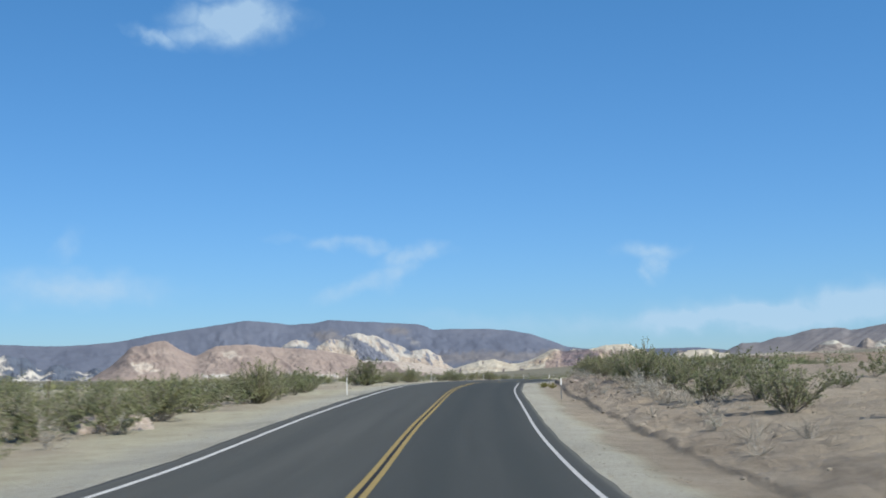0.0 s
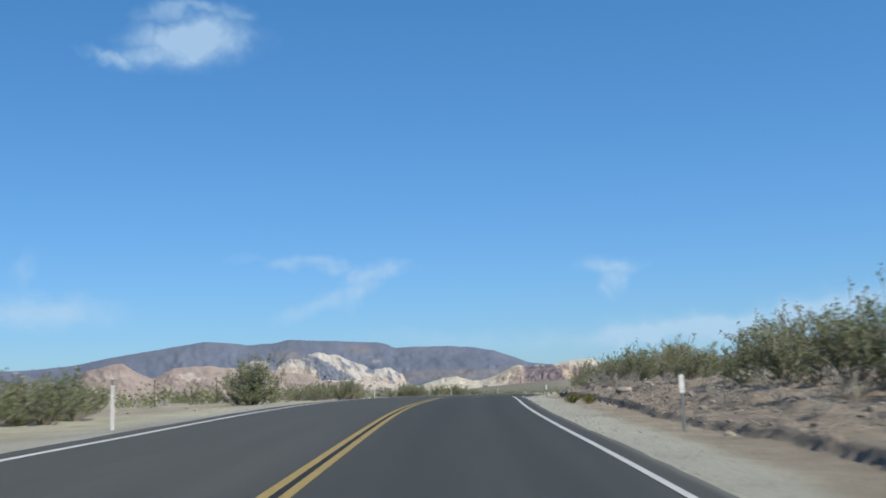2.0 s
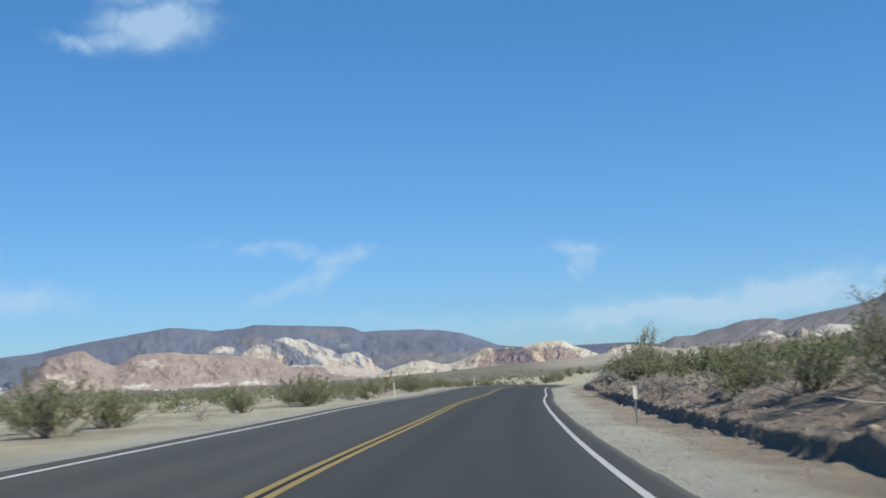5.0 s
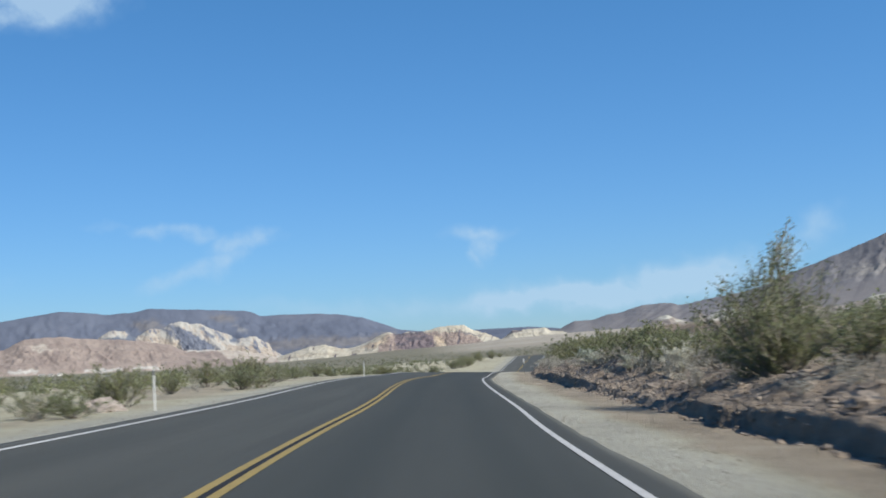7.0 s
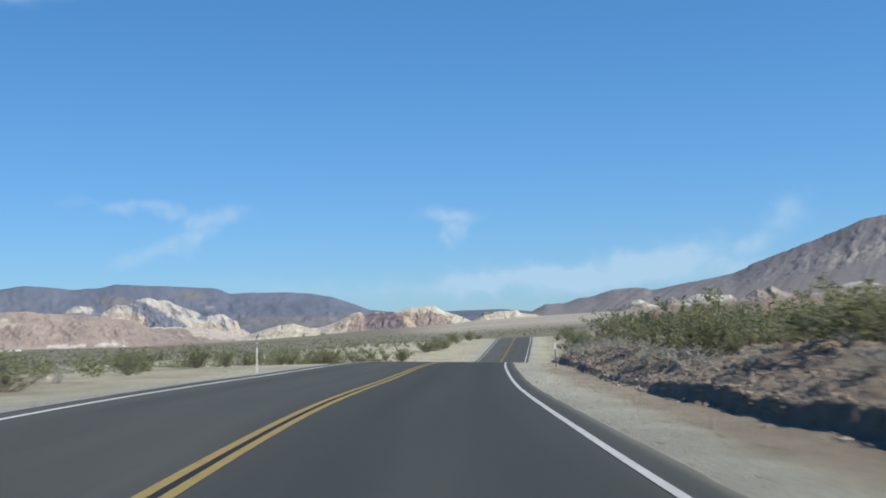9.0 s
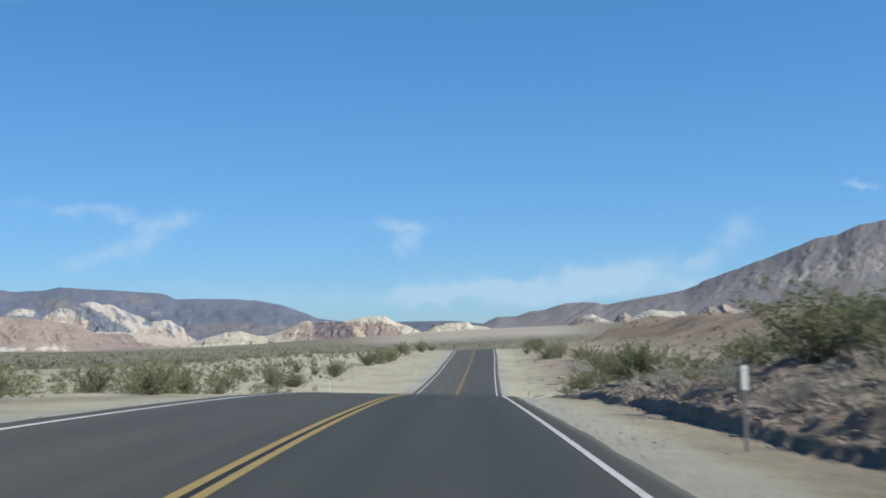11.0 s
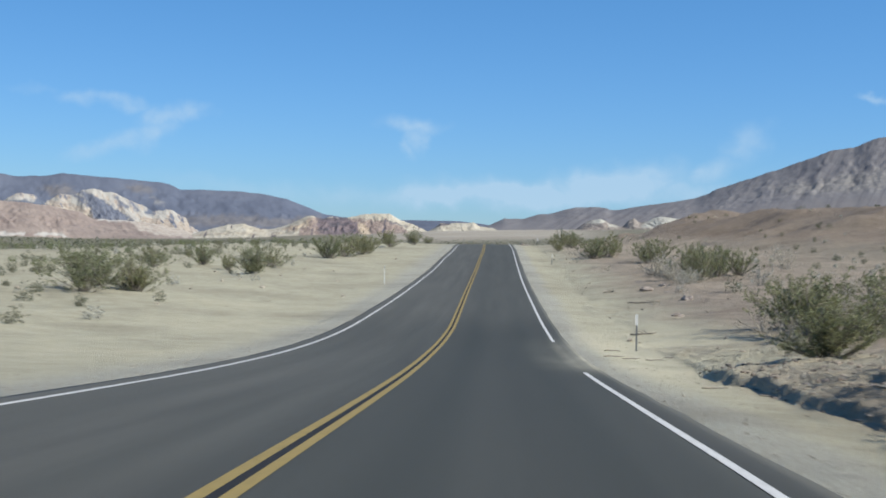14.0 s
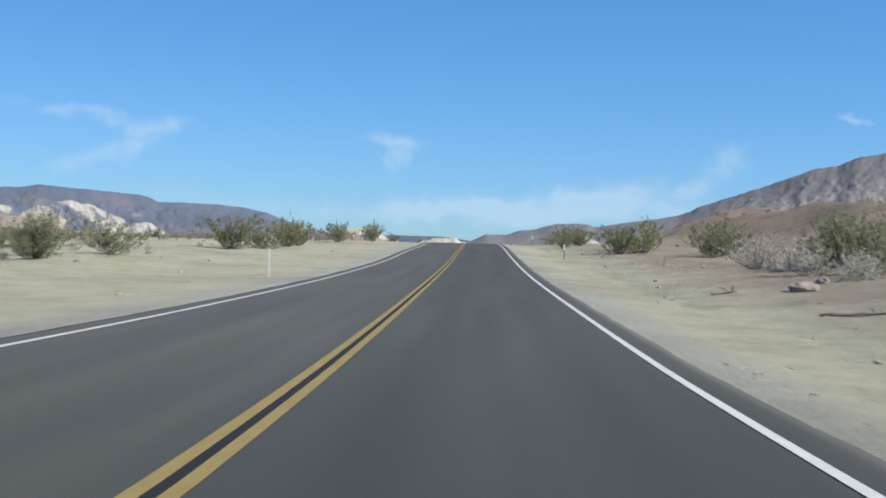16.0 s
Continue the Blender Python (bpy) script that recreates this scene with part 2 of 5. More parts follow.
    return np.where(e < 0, deck(s, d) - 0.05, z)


CENTRE = np.array([15.0, 156.0])
EYE = 1.6


def plain(x, y):
    """Height of the open desert far from the road."""
    dx, dy = x - CENTRE[0], y - CENTRE[1]
    r = np.hypot(dx, dy)
    az = np.degrees(np.arctan2(dx, dy))
    el = table(az, [(-180, 0.1), (-90, 0.1), (-20, 0.14), (-5, 0.1), (0, 0.25), (5, 0.5), (10, 0.58), (13, 0.8), (16, 1.05), (18.5, 1.2), (22, 1.35), (26, 1.5),
                    (32, 1.6), (60, 1.5), (110, 0.3), (180, 0.1)])
    fan = table(az, [(3, 0.0), (8.5, 0.16), (10.5, 0.27), (13, 0.2), (16, 0.06), (18, 0.0)]) * smooth(1000, 3000, r)
    return -0.6 + np.tan(np.radians(el)) * r * np.minimum(r / 3300, 1.0) ** 0.55 + np.tan(np.radians(fan)) * r + 1.2 * (fbm(x / 60, y / 60, 4) - 0.5)


def knoll(x, y):
    """The brown hill east of the dip."""
    r = ridged(x / 22 + 0.4 * fbm(y / 15, x / 15, 3), y / 30, 4) - 0.5
    flank = smooth(94, 124, x + 9 * r) * (1 - smooth(150, 240, x))
    return 6.5 * flank * np.exp(-(abs(y - 438) / 66) ** 3) * (1 + 0.5 * r) + 0.5 * flank * (fbm(x / 5, y / 5, 4) - 0.5)


def ground_z(x, y):
    """Height of the ground at a place by the road, found through the nearest station."""
    i = int(np.argmin((_x - x) ** 2 + (_y - y) ** 2))
    s = _st[i]
    d = (x - _x[i]) * math.cos(_head[i]) - (y - _y[i]) * math.sin(_head[i])
    return float(blended(s, d))


def blended(s, d):
    x, y = lay(s, d)
    far = smooth(28, 58, abs(np.asarray(d, float)))
    far = np.maximum(far, smooth(505, 560, s))
    hummocks = 0.5 * (ridged(x / 6.5, y / 6.5, 4) - 0.5) * smooth(13, 24, d) * smooth(255, 320, s)
    return terrain(s, d) * (1 - far) + plain(x, y) * far + knoll(x, y) * smooth(7, 16, d) + hummocks


# ---------------------------------------------------------------- materials
def material(name, rough=0.9):
    m = bpy.data.materials.new(name)
    m.use_nodes = True
    b = m.node_tree.nodes["Principled BSDF"]
    b.inputs["Roughness"].default_value = rough
    b.inputs["Specular IOR Level"].default_value = 0.25
    return m, m.node_tree, b


def noise_node(nt, scale, detail=5.0, rough=0.55, coords="Object", squash=None):
    t = nt.nodes.new("ShaderNodeTexNoise")
    t.inputs["Scale"].default_value, t.inputs["Detail"].default_value, t.inputs["Roughness"].default_value = scale, detail, rough
    c = nt.nodes.new("ShaderNodeTexCoord")
    if squash:
        mp = nt.nodes.new("ShaderNodeMapping")
        mp.inputs["Scale"].default_value = squash
        nt.links.new(c.outputs[coords], mp.inputs[0])
        nt.links.new(mp.outputs[0], t.inputs["Vector"])
    else:
        nt.links.new(c.outputs[coords], t.inputs["Vector"])
    return t.outputs[0]


def ramp(nt, value, stops):
    r = nt.nodes.new("ShaderNodeValToRGB")
    while len(r.color_ramp.elements) < len(stops):
        r.color_ramp.elements.new(0.5)
    for e, (p, c) in zip(r.color_ramp.elements, stops):
        e.position, e.color = p, (*c, 1)
    nt.links.new(value, r.inputs[0])
    return r.outputs[0]


def blend(nt, fac, a, b, mode="MIX"):
    m = nt.nodes.new("ShaderNodeMix")
    m.data_type, m.blend_type = "RGBA", mode
    for i, v in ((0, fac), (6, a), (7, b)):
        if isinstance(v, (int, float)):
            m.inputs[i].default_value = v
        elif isinstance(v, tuple):
            m.inputs[i].default_value = (*v, 1)
        else:
            nt.links.new(v, m.inputs[i])
    return m.outputs[2]


def attribute(nt, name):
    a = nt.nodes.new("ShaderNodeAttribute")
    a.attribute_name = name
    return a.outputs["Fac"]


def bump(nt, b, height, strength, distance):
    n = nt.nodes.new("ShaderNodeBump")
    n.inputs["Strength"].default_value, n.inputs["Distance"].default_value = strength, distance
    nt.links.new(height, n.inputs["Height"])
    nt.links.new(n.outputs[0], b.inputs["Normal"])


def lane_noise(nt, scale, detail, rough, across, along):
    """Noise drawn out along the road."""
    t = nt.nodes.new("ShaderNodeTexNoise")
    t.inputs["Scale"].default_value, t.inputs["Detail"].default_value, t.inputs["Roughness"].default_value = scale, detail, rough
    v = nt.nodes.new("ShaderNodeCombineXYZ")
    for i, (name, k) in enumerate((("across", across), ("along", along))):
        mul = nt.nodes.new("ShaderNodeMath")
        mul.operation = "MULTIPLY"
        mul.inputs[1].default_value = k
        nt.links.new(attribute(nt, name), mul.inputs[0])
        nt.links.new(mul.outputs[0], v.inputs[i])
    nt.links.new(v.outputs[0], t.inputs["Vector"])
    return t.outputs[0]


def make_asphalt():
    m, nt, b = material("asphalt", 0.82)
    grain = ramp(nt, noise_node(nt, 60, 4), [(0.3, (0.0445, 0.0462, 0.0425)), (0.7, (0.072, 0.0745, 0.0685))])
    patch = ramp(nt, lane_noise(nt, 1.0, 6, 0.62, 1.6, 0.05), [(0.3, (0.78, 0.79, 0.78)), (0.7, (1.14, 1.14, 1.12))])
    base = blend(nt, 1.0, grain, patch, "MULTIPLY")
    # wheel tracks polished darker, strips between them greyer, dust towards the edge
    track = attribute(nt, "track")
    base = blend(nt, track, base, (0.040, 0.044, 0.040))
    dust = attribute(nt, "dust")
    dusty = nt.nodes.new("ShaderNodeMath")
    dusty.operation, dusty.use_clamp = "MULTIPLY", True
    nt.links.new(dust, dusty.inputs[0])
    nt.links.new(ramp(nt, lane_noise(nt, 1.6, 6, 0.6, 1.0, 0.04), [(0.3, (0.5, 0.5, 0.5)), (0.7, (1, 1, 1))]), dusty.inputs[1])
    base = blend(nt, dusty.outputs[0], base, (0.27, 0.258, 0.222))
    sand = nt.nodes.new("ShaderNodeMath")
    sand.operation, sand.use_clamp = "MULTIPLY", True
    nt.links.new(attribute(nt, "sand"), sand.inputs[0])
    nt.links.new(ramp(nt, lane_noise(nt, 1.4, 6, 0.6, 1.0, 0.25), [(0.3, (0.45, 0.45, 0.45)), (0.65, (1, 1, 1))]), sand.inputs[1])
    base = blend(nt, sand.outputs[0], base, (0.45, 0.43, 0.335))
    nt.links.new(base, b.inputs["Base Color"])
    bump(nt, b, noise_node(nt, 90, 3), 0.5, 0.01)
    return m


def make_paint(name, light, dark):
    m, nt, b = material(name, 0.7)
    worn = noise_node(nt, 9, 7, 0.7)
    col = ramp(nt, worn, [(0.3, dark), (0.5, light), (0.8, tuple(min(1, v * 1.08) for v in light))])
    col = blend(nt, attribute(nt, "wear"), col, ramp(nt, noise_node(nt, 2.5, 6, 0.7), [(0.35, (0.15, 0.15, 0.15)), (0.65, (0.33, 0.33, 0.325))]))     # scuffed and dusty stretches
    nt.links.new(col, b.inputs["Base Color"])
    return m


def make_ground():
    m, nt, b = material("desert_ground", 0.95)
    sand = ramp(nt, noise_node(nt, 1.1, 8, 0.65), [(0.25, (0.282, 0.261, 0.186)), (0.5, (0.372, 0.350, 0.256)), (0.8, (0.440, 0.417, 0.313))])
    soil = ramp(nt, noise_node(nt, 0.7, 8, 0.68), [(0.22, (0.166, 0.130, 0.101)), (0.5, (0.284, 0.231, 0.181)), (0.78, (0.382, 0.326, 0.261))])
    gravel = ramp(nt, noise_node(nt, 14, 5, 0.7), [(0.25, (0.232, 0.224, 0.184)), (0.5, (0.345, 0.336, 0.280)), (0.78, (0.442, 0.432, 0.368))])
    far = ramp(nt, noise_node(nt, 0.02, 8, 0.7), [(0.3, (0.125, 0.122, 0.085)), (0.55, (0.185, 0.172, 0.122)), (0.8, (0.26, 0.235, 0.178))])
    fan = ramp(nt, noise_node(nt, 0.004, 6, 0.6), [(0.3, (0.31, 0.275, 0.22)), (0.7, (0.40, 0.365, 0.30))])
    c = blend(nt, attribute(nt, "soil"), sand, soil)
    raw = ramp(nt, noise_node(nt, 2.4, 9, 0.72), [(0.25, (0.165, 0.132, 0.104)), (0.5, (0.285, 0.232, 0.184)), (0.75, (0.42, 0.355, 0.288))])
    c = blend(nt, attribute(nt, "cut"), c, raw)
    c = blend(nt, attribute(nt, "stony"), c, (0.185, 0.142, 0.108))
    c = blend(nt, attribute(nt, "gravel"), c, gravel)
    c = blend(nt, attribute(nt, "pale"), c, (0.49, 0.458, 0.335))
    c = blend(nt, attribute(nt, "far"), c, far)
    c = blend(nt, attribute(nt, "fan"), c, fan)
    mottle = ramp(nt, noise_node(nt, 0.13, 7, 0.68), [(0.34, (0.74, 0.73, 0.72)), (0.5, (1, 1, 1)), (0.68, (1.13, 1.12, 1.1))])
    c = blend(nt, 0.85, c, mottle, "MULTIPLY")
    speck = ramp(nt, noise_node(nt, 26, 3, 0.5), [(0.30, (0.55, 0.53, 0.5)), (0.42, (1, 1, 1)), (0.68, (1, 1, 1)), (0.75, (1.3, 1.3, 1.3))])
    c = blend(nt, 0.8, c, speck, "MULTIPLY")
    nt.links.new(c, b.inputs["Base Color"])
    fine_grain = noise_node(nt, 7, 9, 0.72)
    clods = nt.nodes.new("ShaderNodeMath")
    clods.operation = "MULTIPLY"
    nt.links.new(noise_node(nt, 2.6, 10, 0.72), clods.inputs[0])
    nt.links.new(attribute(nt, "soil"), clods.inputs[1])
    both = nt.nodes.new("ShaderNodeMath")
    both.operation = "MULTIPLY_ADD"
    nt.links.new(clods.outputs[0], both.inputs[0])
    both.inputs[1].default_value = 3.2
    nt.links.new(fine_grain, both.inputs[2])
    shards = nt.nodes.new("ShaderNodeTexVoronoi")
    shards.inputs["Scale"].default_value = 7.0
    co = nt.nodes.new("ShaderNodeTexCoord")
    nt.links.new(co.outputs["Object"], shards.inputs["Vector"])
    broken = nt.nodes.new("ShaderNodeMath")
    broken.operation = "MULTIPLY"
    nt.links.new(shards.outputs["Distance"], broken.inputs[0])
    nt.links.new(attribute(nt, "cut"), broken.inputs[1])
    rubble = nt.nodes.new("ShaderNodeMath")
    rubble.operation = "MULTIPLY_ADD"
    nt.links.new(broken.outputs[0], rubble.inputs[0])
    rubble.inputs[1].default_value = -1.6
    nt.links.new(both.outputs[0], rubble.inputs[2])
    bump(nt, b, rubble.outputs[0], 0.9, 0.08)
    return m


def make_rock(name, a, c, scale=3.0):
    m, nt, b = material(name, 0.92)
    geo = nt.nodes.new("ShaderNodeNewGeometry")
    col = ramp(nt, noise_node(nt, scale, 6, 0.65), [(0.3, a), (0.7, c)])
    vary = ramp(nt, geo.outputs["Random Per Island"], [(0.0, (0.65, 0.63, 0.62)), (0.7, (1.0, 0.98, 0.96)), (1.0, (1.25, 1.22, 1.18))])
    nt.links.new(blend(nt, 1.0, col, vary, "MULTIPLY"), b.inputs["Base Color"])
    bump(nt, b, noise_node(nt, scale * 4, 6), 0.6, 0.04)
    return m


def make_leaf(name, low, high):
    m, nt, b = material(name, 0.6)
    geo = nt.nodes.new("ShaderNodeNewGeometry")
    info = nt.nodes.new("ShaderNodeObjectInfo")
    col = ramp(nt, geo.outputs["Random Per Island"], [(0.0, low), (1.0, high)])
    tint = ramp(nt, info.outputs["Random"], [(0.0, (0.86, 0.92, 0.86)), (0.5, (1, 1, 1)), (1.0, (1.10, 1.06, 0.96))])
    nt.links.new(blend(nt, 1.0, col, tint, "MULTIPLY"), b.inputs["Base Color"])
    b.inputs["Subsurface Weight"].default_value = 0.0
    trans = nt.nodes.new("ShaderNodeBsdfTranslucent")
    nt.links.new(blend(nt, 1.0, col, tint, "MULTIPLY"), trans.inputs[0])
    ms = nt.nodes.new("ShaderNodeMixShader")
    ms.inputs[0].default_value = 0.42
    nt.links.new(b.outputs[0], ms.inputs[1])
    nt.links.new(trans.outputs[0], ms.inputs[2])
    nt.links.new(ms.outputs[0], nt.nodes["Material Output"].inputs[0])
    return m


def make_plain(name, colour, rough=0.6, metal=0.0, dirt=0.25):
    m, nt, b = material(name, rough)
    b.inputs["Metallic"].default_value = metal
    worn = noise_node(nt, 14, 6, 0.65)
    col = ramp(nt, worn, [(0.3, tuple(v * (1 - dirt) for v in colour)), (0.65, colour)])
    nt.links.new(col, b.inputs["Base Color"])
    return m


def make_hill(name, stops, streak, scale=0.006, relief=10.0, rills=0.35):
    """Bare rock of a far range: patches of colour, strata and wash rills."""
    m, nt, b = material(name, 0.95)
    big = noise_node(nt, scale, 9, 0.66)
    col = ramp(nt, big, stops)
    wash = noise_node(nt, scale * 3.2, 9, 0.68, squash=(1.0, 0.6, 0.75))
    col = blend(nt, rills, col, ramp(nt, wash, [(0.36, streak), (0.56, (1.05, 1.05, 1.05))]), "MULTIPLY")
    nt.links.new(col, b.inputs["Base Color"])
    bump(nt, b, noise_node(nt, scale * 3, 10, 0.62), 0.6, relief)
    return m


def make_badland(name, stops, units, rills=0.5, relief=4.0, scale=0.010, streak=(3.0, 0.7)):
    """Far rock made of several units: each mesh layer named in units brings its own two tones; wash streaks and the
    dark of gullies are painted down the slope.
    """
    m, nt, b = material(name, 0.95)
    patches = noise_node(nt, scale, 9, 0.66)
    col = ramp(nt, patches, stops)
    grain = noise_node(nt, scale * 4.5, 8, 0.68)
    for layer, dark, light in units:
        col = blend(nt, attribute(nt, layer), col, ramp(nt, grain, [(0.36, dark), (0.6, light)]))
    # streak noise: wash marks, and gully shade put into the colour
    t = nt.nodes.new("ShaderNodeTexNoise")
    t.inputs["Scale"].default_value, t.inputs["Detail"].default_value, t.inputs["Roughness"].default_value = 1.0, 7.0, 0.66
    v = nt.nodes.new("ShaderNodeCombineXYZ")
    for i, (layer, k) in enumerate((("drift", streak[0]), ("down", streak[1]))):
        mul = nt.nodes.new("ShaderNodeMath")
        mul.operation = "MULTIPLY"
        mul.inputs[1].default_value = k
        nt.links.new(attribute(nt, layer), mul.inputs[0])
        nt.links.new(mul.outputs[0], v.inputs[i])
    nt.links.new(v.outputs[0], t.inputs["Vector"])
    col = blend(nt, rills, col, ramp(nt, t.outputs[0], [(0.34, (0.62, 0.62, 0.66)), (0.5, (1.0, 1.0, 1.0)), (0.7, (1.12, 1.11, 1.09))]), "MULTIPLY")
    nt.links.new(col, b.inputs["Base Color"])
    bump(nt, b, noise_node(nt, scale * 3, 10, 0.62), 0.6, relief)
    return m


ASPHALT = make_asphalt()
WHITE_LINE = make_paint("white_road_paint", (0.57, 0.57, 0.55), (0.36, 0.36, 0.35))
YELLOW_LINE = make_paint("yellow_road_paint", (0.285, 0.213, 0.073), (0.170, 0.130, 0.050))
BLACK_LINE = make_paint("black_gap_paint", (0.020, 0.017, 0.013), (0.034, 0.029, 0.021))
GROUND = make_ground()
ROCK = make_rock("dark_desert_rock", (0.165, 0.140, 0.117), (0.36, 0.312, 0.262))
BOULDER_ROCK = make_rock("pinkish_grey_boulder_rock", (0.205, 0.175, 0.155), (0.40, 0.355, 0.315), 5.0)
PALE_ROCK = make_rock("pale_desert_rock", (0.20, 0.18, 0.145), (0.40, 0.365, 0.30))
LEAF = make_leaf("creosote_leaf", (0.142, 0.157, 0.081), (0.270, 0.284, 0.158))
FAR_LEAF = make_leaf("far_scrub_leaf", (0.140, 0.145, 0.098), (0.235, 0.232, 0.165))
LEAF_DRY = make_leaf("dry_twig_grey", (0.32, 0.30, 0.25), (0.61, 0.58, 0.51))
LEAF_YELLOW = make_leaf("yellow_green_leaf", (0.115, 0.120, 0.020), (0.230, 0.225, 0.045))
LEAF_CHALK = make_leaf("chalky_leaf", (0.46, 0.45, 0.375), (0.70, 0.69, 0.60))
BARK = make_plain("grey_brown_bark", (0.27, 0.24, 0.20), 0.9, 0, 0.45)
PALE_BARK = make_plain("bleached_dead_wood", (0.36, 0.335, 0.29), 0.9, 0, 0.4)
POST_WHITE = make_plain("white_post_paint", (0.66, 0.66, 0.64), 0.5, 0, 0.2)
POST_STEEL = make_plain("galvanised_steel", (0.20, 0.205, 0.21), 0.55, 0.5, 0.3)
RUST = make_plain("rusted_fence_steel", (0.085, 0.06, 0.045), 0.8, 0.2, 0.4)
PLASTER = make_plain("pale_plaster", (0.66, 0.63, 0.57), 0.8, 0, 0.15)
TIN = make_plain("tin_roof", (0.36, 0.34, 0.32), 0.5, 0.3, 0.3)
DARK_GLASS = make_plain("dark_window", (0.03, 0.035, 0.04), 0.2, 0, 0.1)
# the blue of the distance haze is put into the mesa's rock tones
MESA = make_badland("hazed_mesa_rock", [(0.30, (0.092, 0.108, 0.148)), (0.55, (0.112, 0.129, 0.172)), (0.78, (0.138, 0.152, 0.190))],
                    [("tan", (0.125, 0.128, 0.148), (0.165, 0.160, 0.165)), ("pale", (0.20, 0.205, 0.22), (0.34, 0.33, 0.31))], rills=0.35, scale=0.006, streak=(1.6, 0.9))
# mesa and scree layers repeat the mesa's painted haze blue
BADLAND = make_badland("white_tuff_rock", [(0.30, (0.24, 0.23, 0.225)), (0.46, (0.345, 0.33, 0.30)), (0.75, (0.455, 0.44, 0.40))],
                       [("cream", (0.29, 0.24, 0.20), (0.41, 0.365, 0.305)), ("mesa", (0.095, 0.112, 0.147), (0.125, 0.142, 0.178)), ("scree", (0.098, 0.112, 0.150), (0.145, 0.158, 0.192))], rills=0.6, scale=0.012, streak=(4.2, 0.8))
RED_HILL = make_badland("red_clay_rock", [(0.28, (0.212, 0.166, 0.146)), (0.5, (0.280, 0.227, 0.195)), (0.66, (0.325, 0.268, 0.228)), (0.8, (0.38, 0.325, 0.278))],
                        [("cream", (0.34, 0.28, 0.235), (0.49, 0.44, 0.37)), ("pale", (0.40, 0.38, 0.34), (0.55, 0.53, 0.48))], rills=0.45, streak=(2.4, 0.8))
# its darkest tone is the mesa's, haze blue included
OUTCROP = make_hill("streaked_outcrop_rock", [(0.49, (0.090, 0.110, 0.147)), (0.53, (0.27, 0.265, 0.26)), (0.57, (0.50, 0.48, 0.43))], (0.5, 0.52, 0.56), scale=0.011, rills=0.7)
TUFF_RIDGE = make_badland("cream_tuff_rock", [(0.30, (0.32, 0.275, 0.215)), (0.46, (0.435, 0.395, 0.31)), (0.70, (0.53, 0.495, 0.41))],
                          [("rust", (0.215, 0.165, 0.145), (0.31, 0.25, 0.21)), ("orange", (0.35, 0.275, 0.20), (0.46, 0.38, 0.285)), ("knob", (0.115, 0.095, 0.105), (0.20, 0.16, 0.16)), ("shale", (0.085, 0.078, 0.092), (0.125, 0.11, 0.12))],
                          rills=0.6, scale=0.014, streak=(4.0, 1.4))
# a faint haze blue-grey is mixed into the mountain's rock colour
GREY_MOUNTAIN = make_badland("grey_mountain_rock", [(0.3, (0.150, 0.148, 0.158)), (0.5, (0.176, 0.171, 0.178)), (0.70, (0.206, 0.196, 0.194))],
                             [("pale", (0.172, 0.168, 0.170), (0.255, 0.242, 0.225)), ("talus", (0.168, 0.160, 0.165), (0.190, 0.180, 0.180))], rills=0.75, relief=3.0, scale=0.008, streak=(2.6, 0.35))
TAN_HILL = make_badland("tan_foothill_rock", [(0.36, (0.185, 0.160, 0.145)), (0.52, (0.255, 0.222, 0.190)), (0.7, (0.33, 0.295, 0.25))],
                        [("pale", (0.33, 0.315, 0.265), (0.475, 0.465, 0.40))], rills=0.7, scale=0.014, streak=(4.0, 1.0))


# ---------------------------------------------------------------- mesh helpers
def link_mesh(name, verts, faces, mat, smooth_shade=False, parent=None, label="", layers=None):
    me = bpy.data.meshes.new(name)
    me.from_pydata(verts, [], faces)
    me.materials.append(mat)
    if smooth_shade:
        me.polygons.foreach_set("use_smooth", [True] * len(me.polygons))
    for key, values in (layers or {}).items():
        a = me.attributes.new(key, "FLOAT", "POINT")
        a.data.foreach_set("value", np.asarray(values, np.float32))
    me.update()
    ob = new(name, me)
    if parent:
        ob.parent = parent
    if label:
        ob["label"] = label
    return ob


def grid_faces(rows, cols, offset=0):
    i = np.arange(rows - 1)[:, None] * cols + np.arange(cols - 1)[None, :] + offset
    return np.stack([i, i + 1, i + cols + 1, i + cols], -1).reshape(-1, 4).tolist()


def part(name, bm, mat, parent, label=""):
    me = bpy.data.meshes.new(name)
    bm.to_mesh(me)
    bm.free()
    me.materials.append(mat)
    ob = new(name, me)
    ob.parent = parent
    if label:
        ob["label"] = label
    return ob


def thing(name, label, category, group="", kind=""):
    return tagged(new(name), label, category, group, kind)


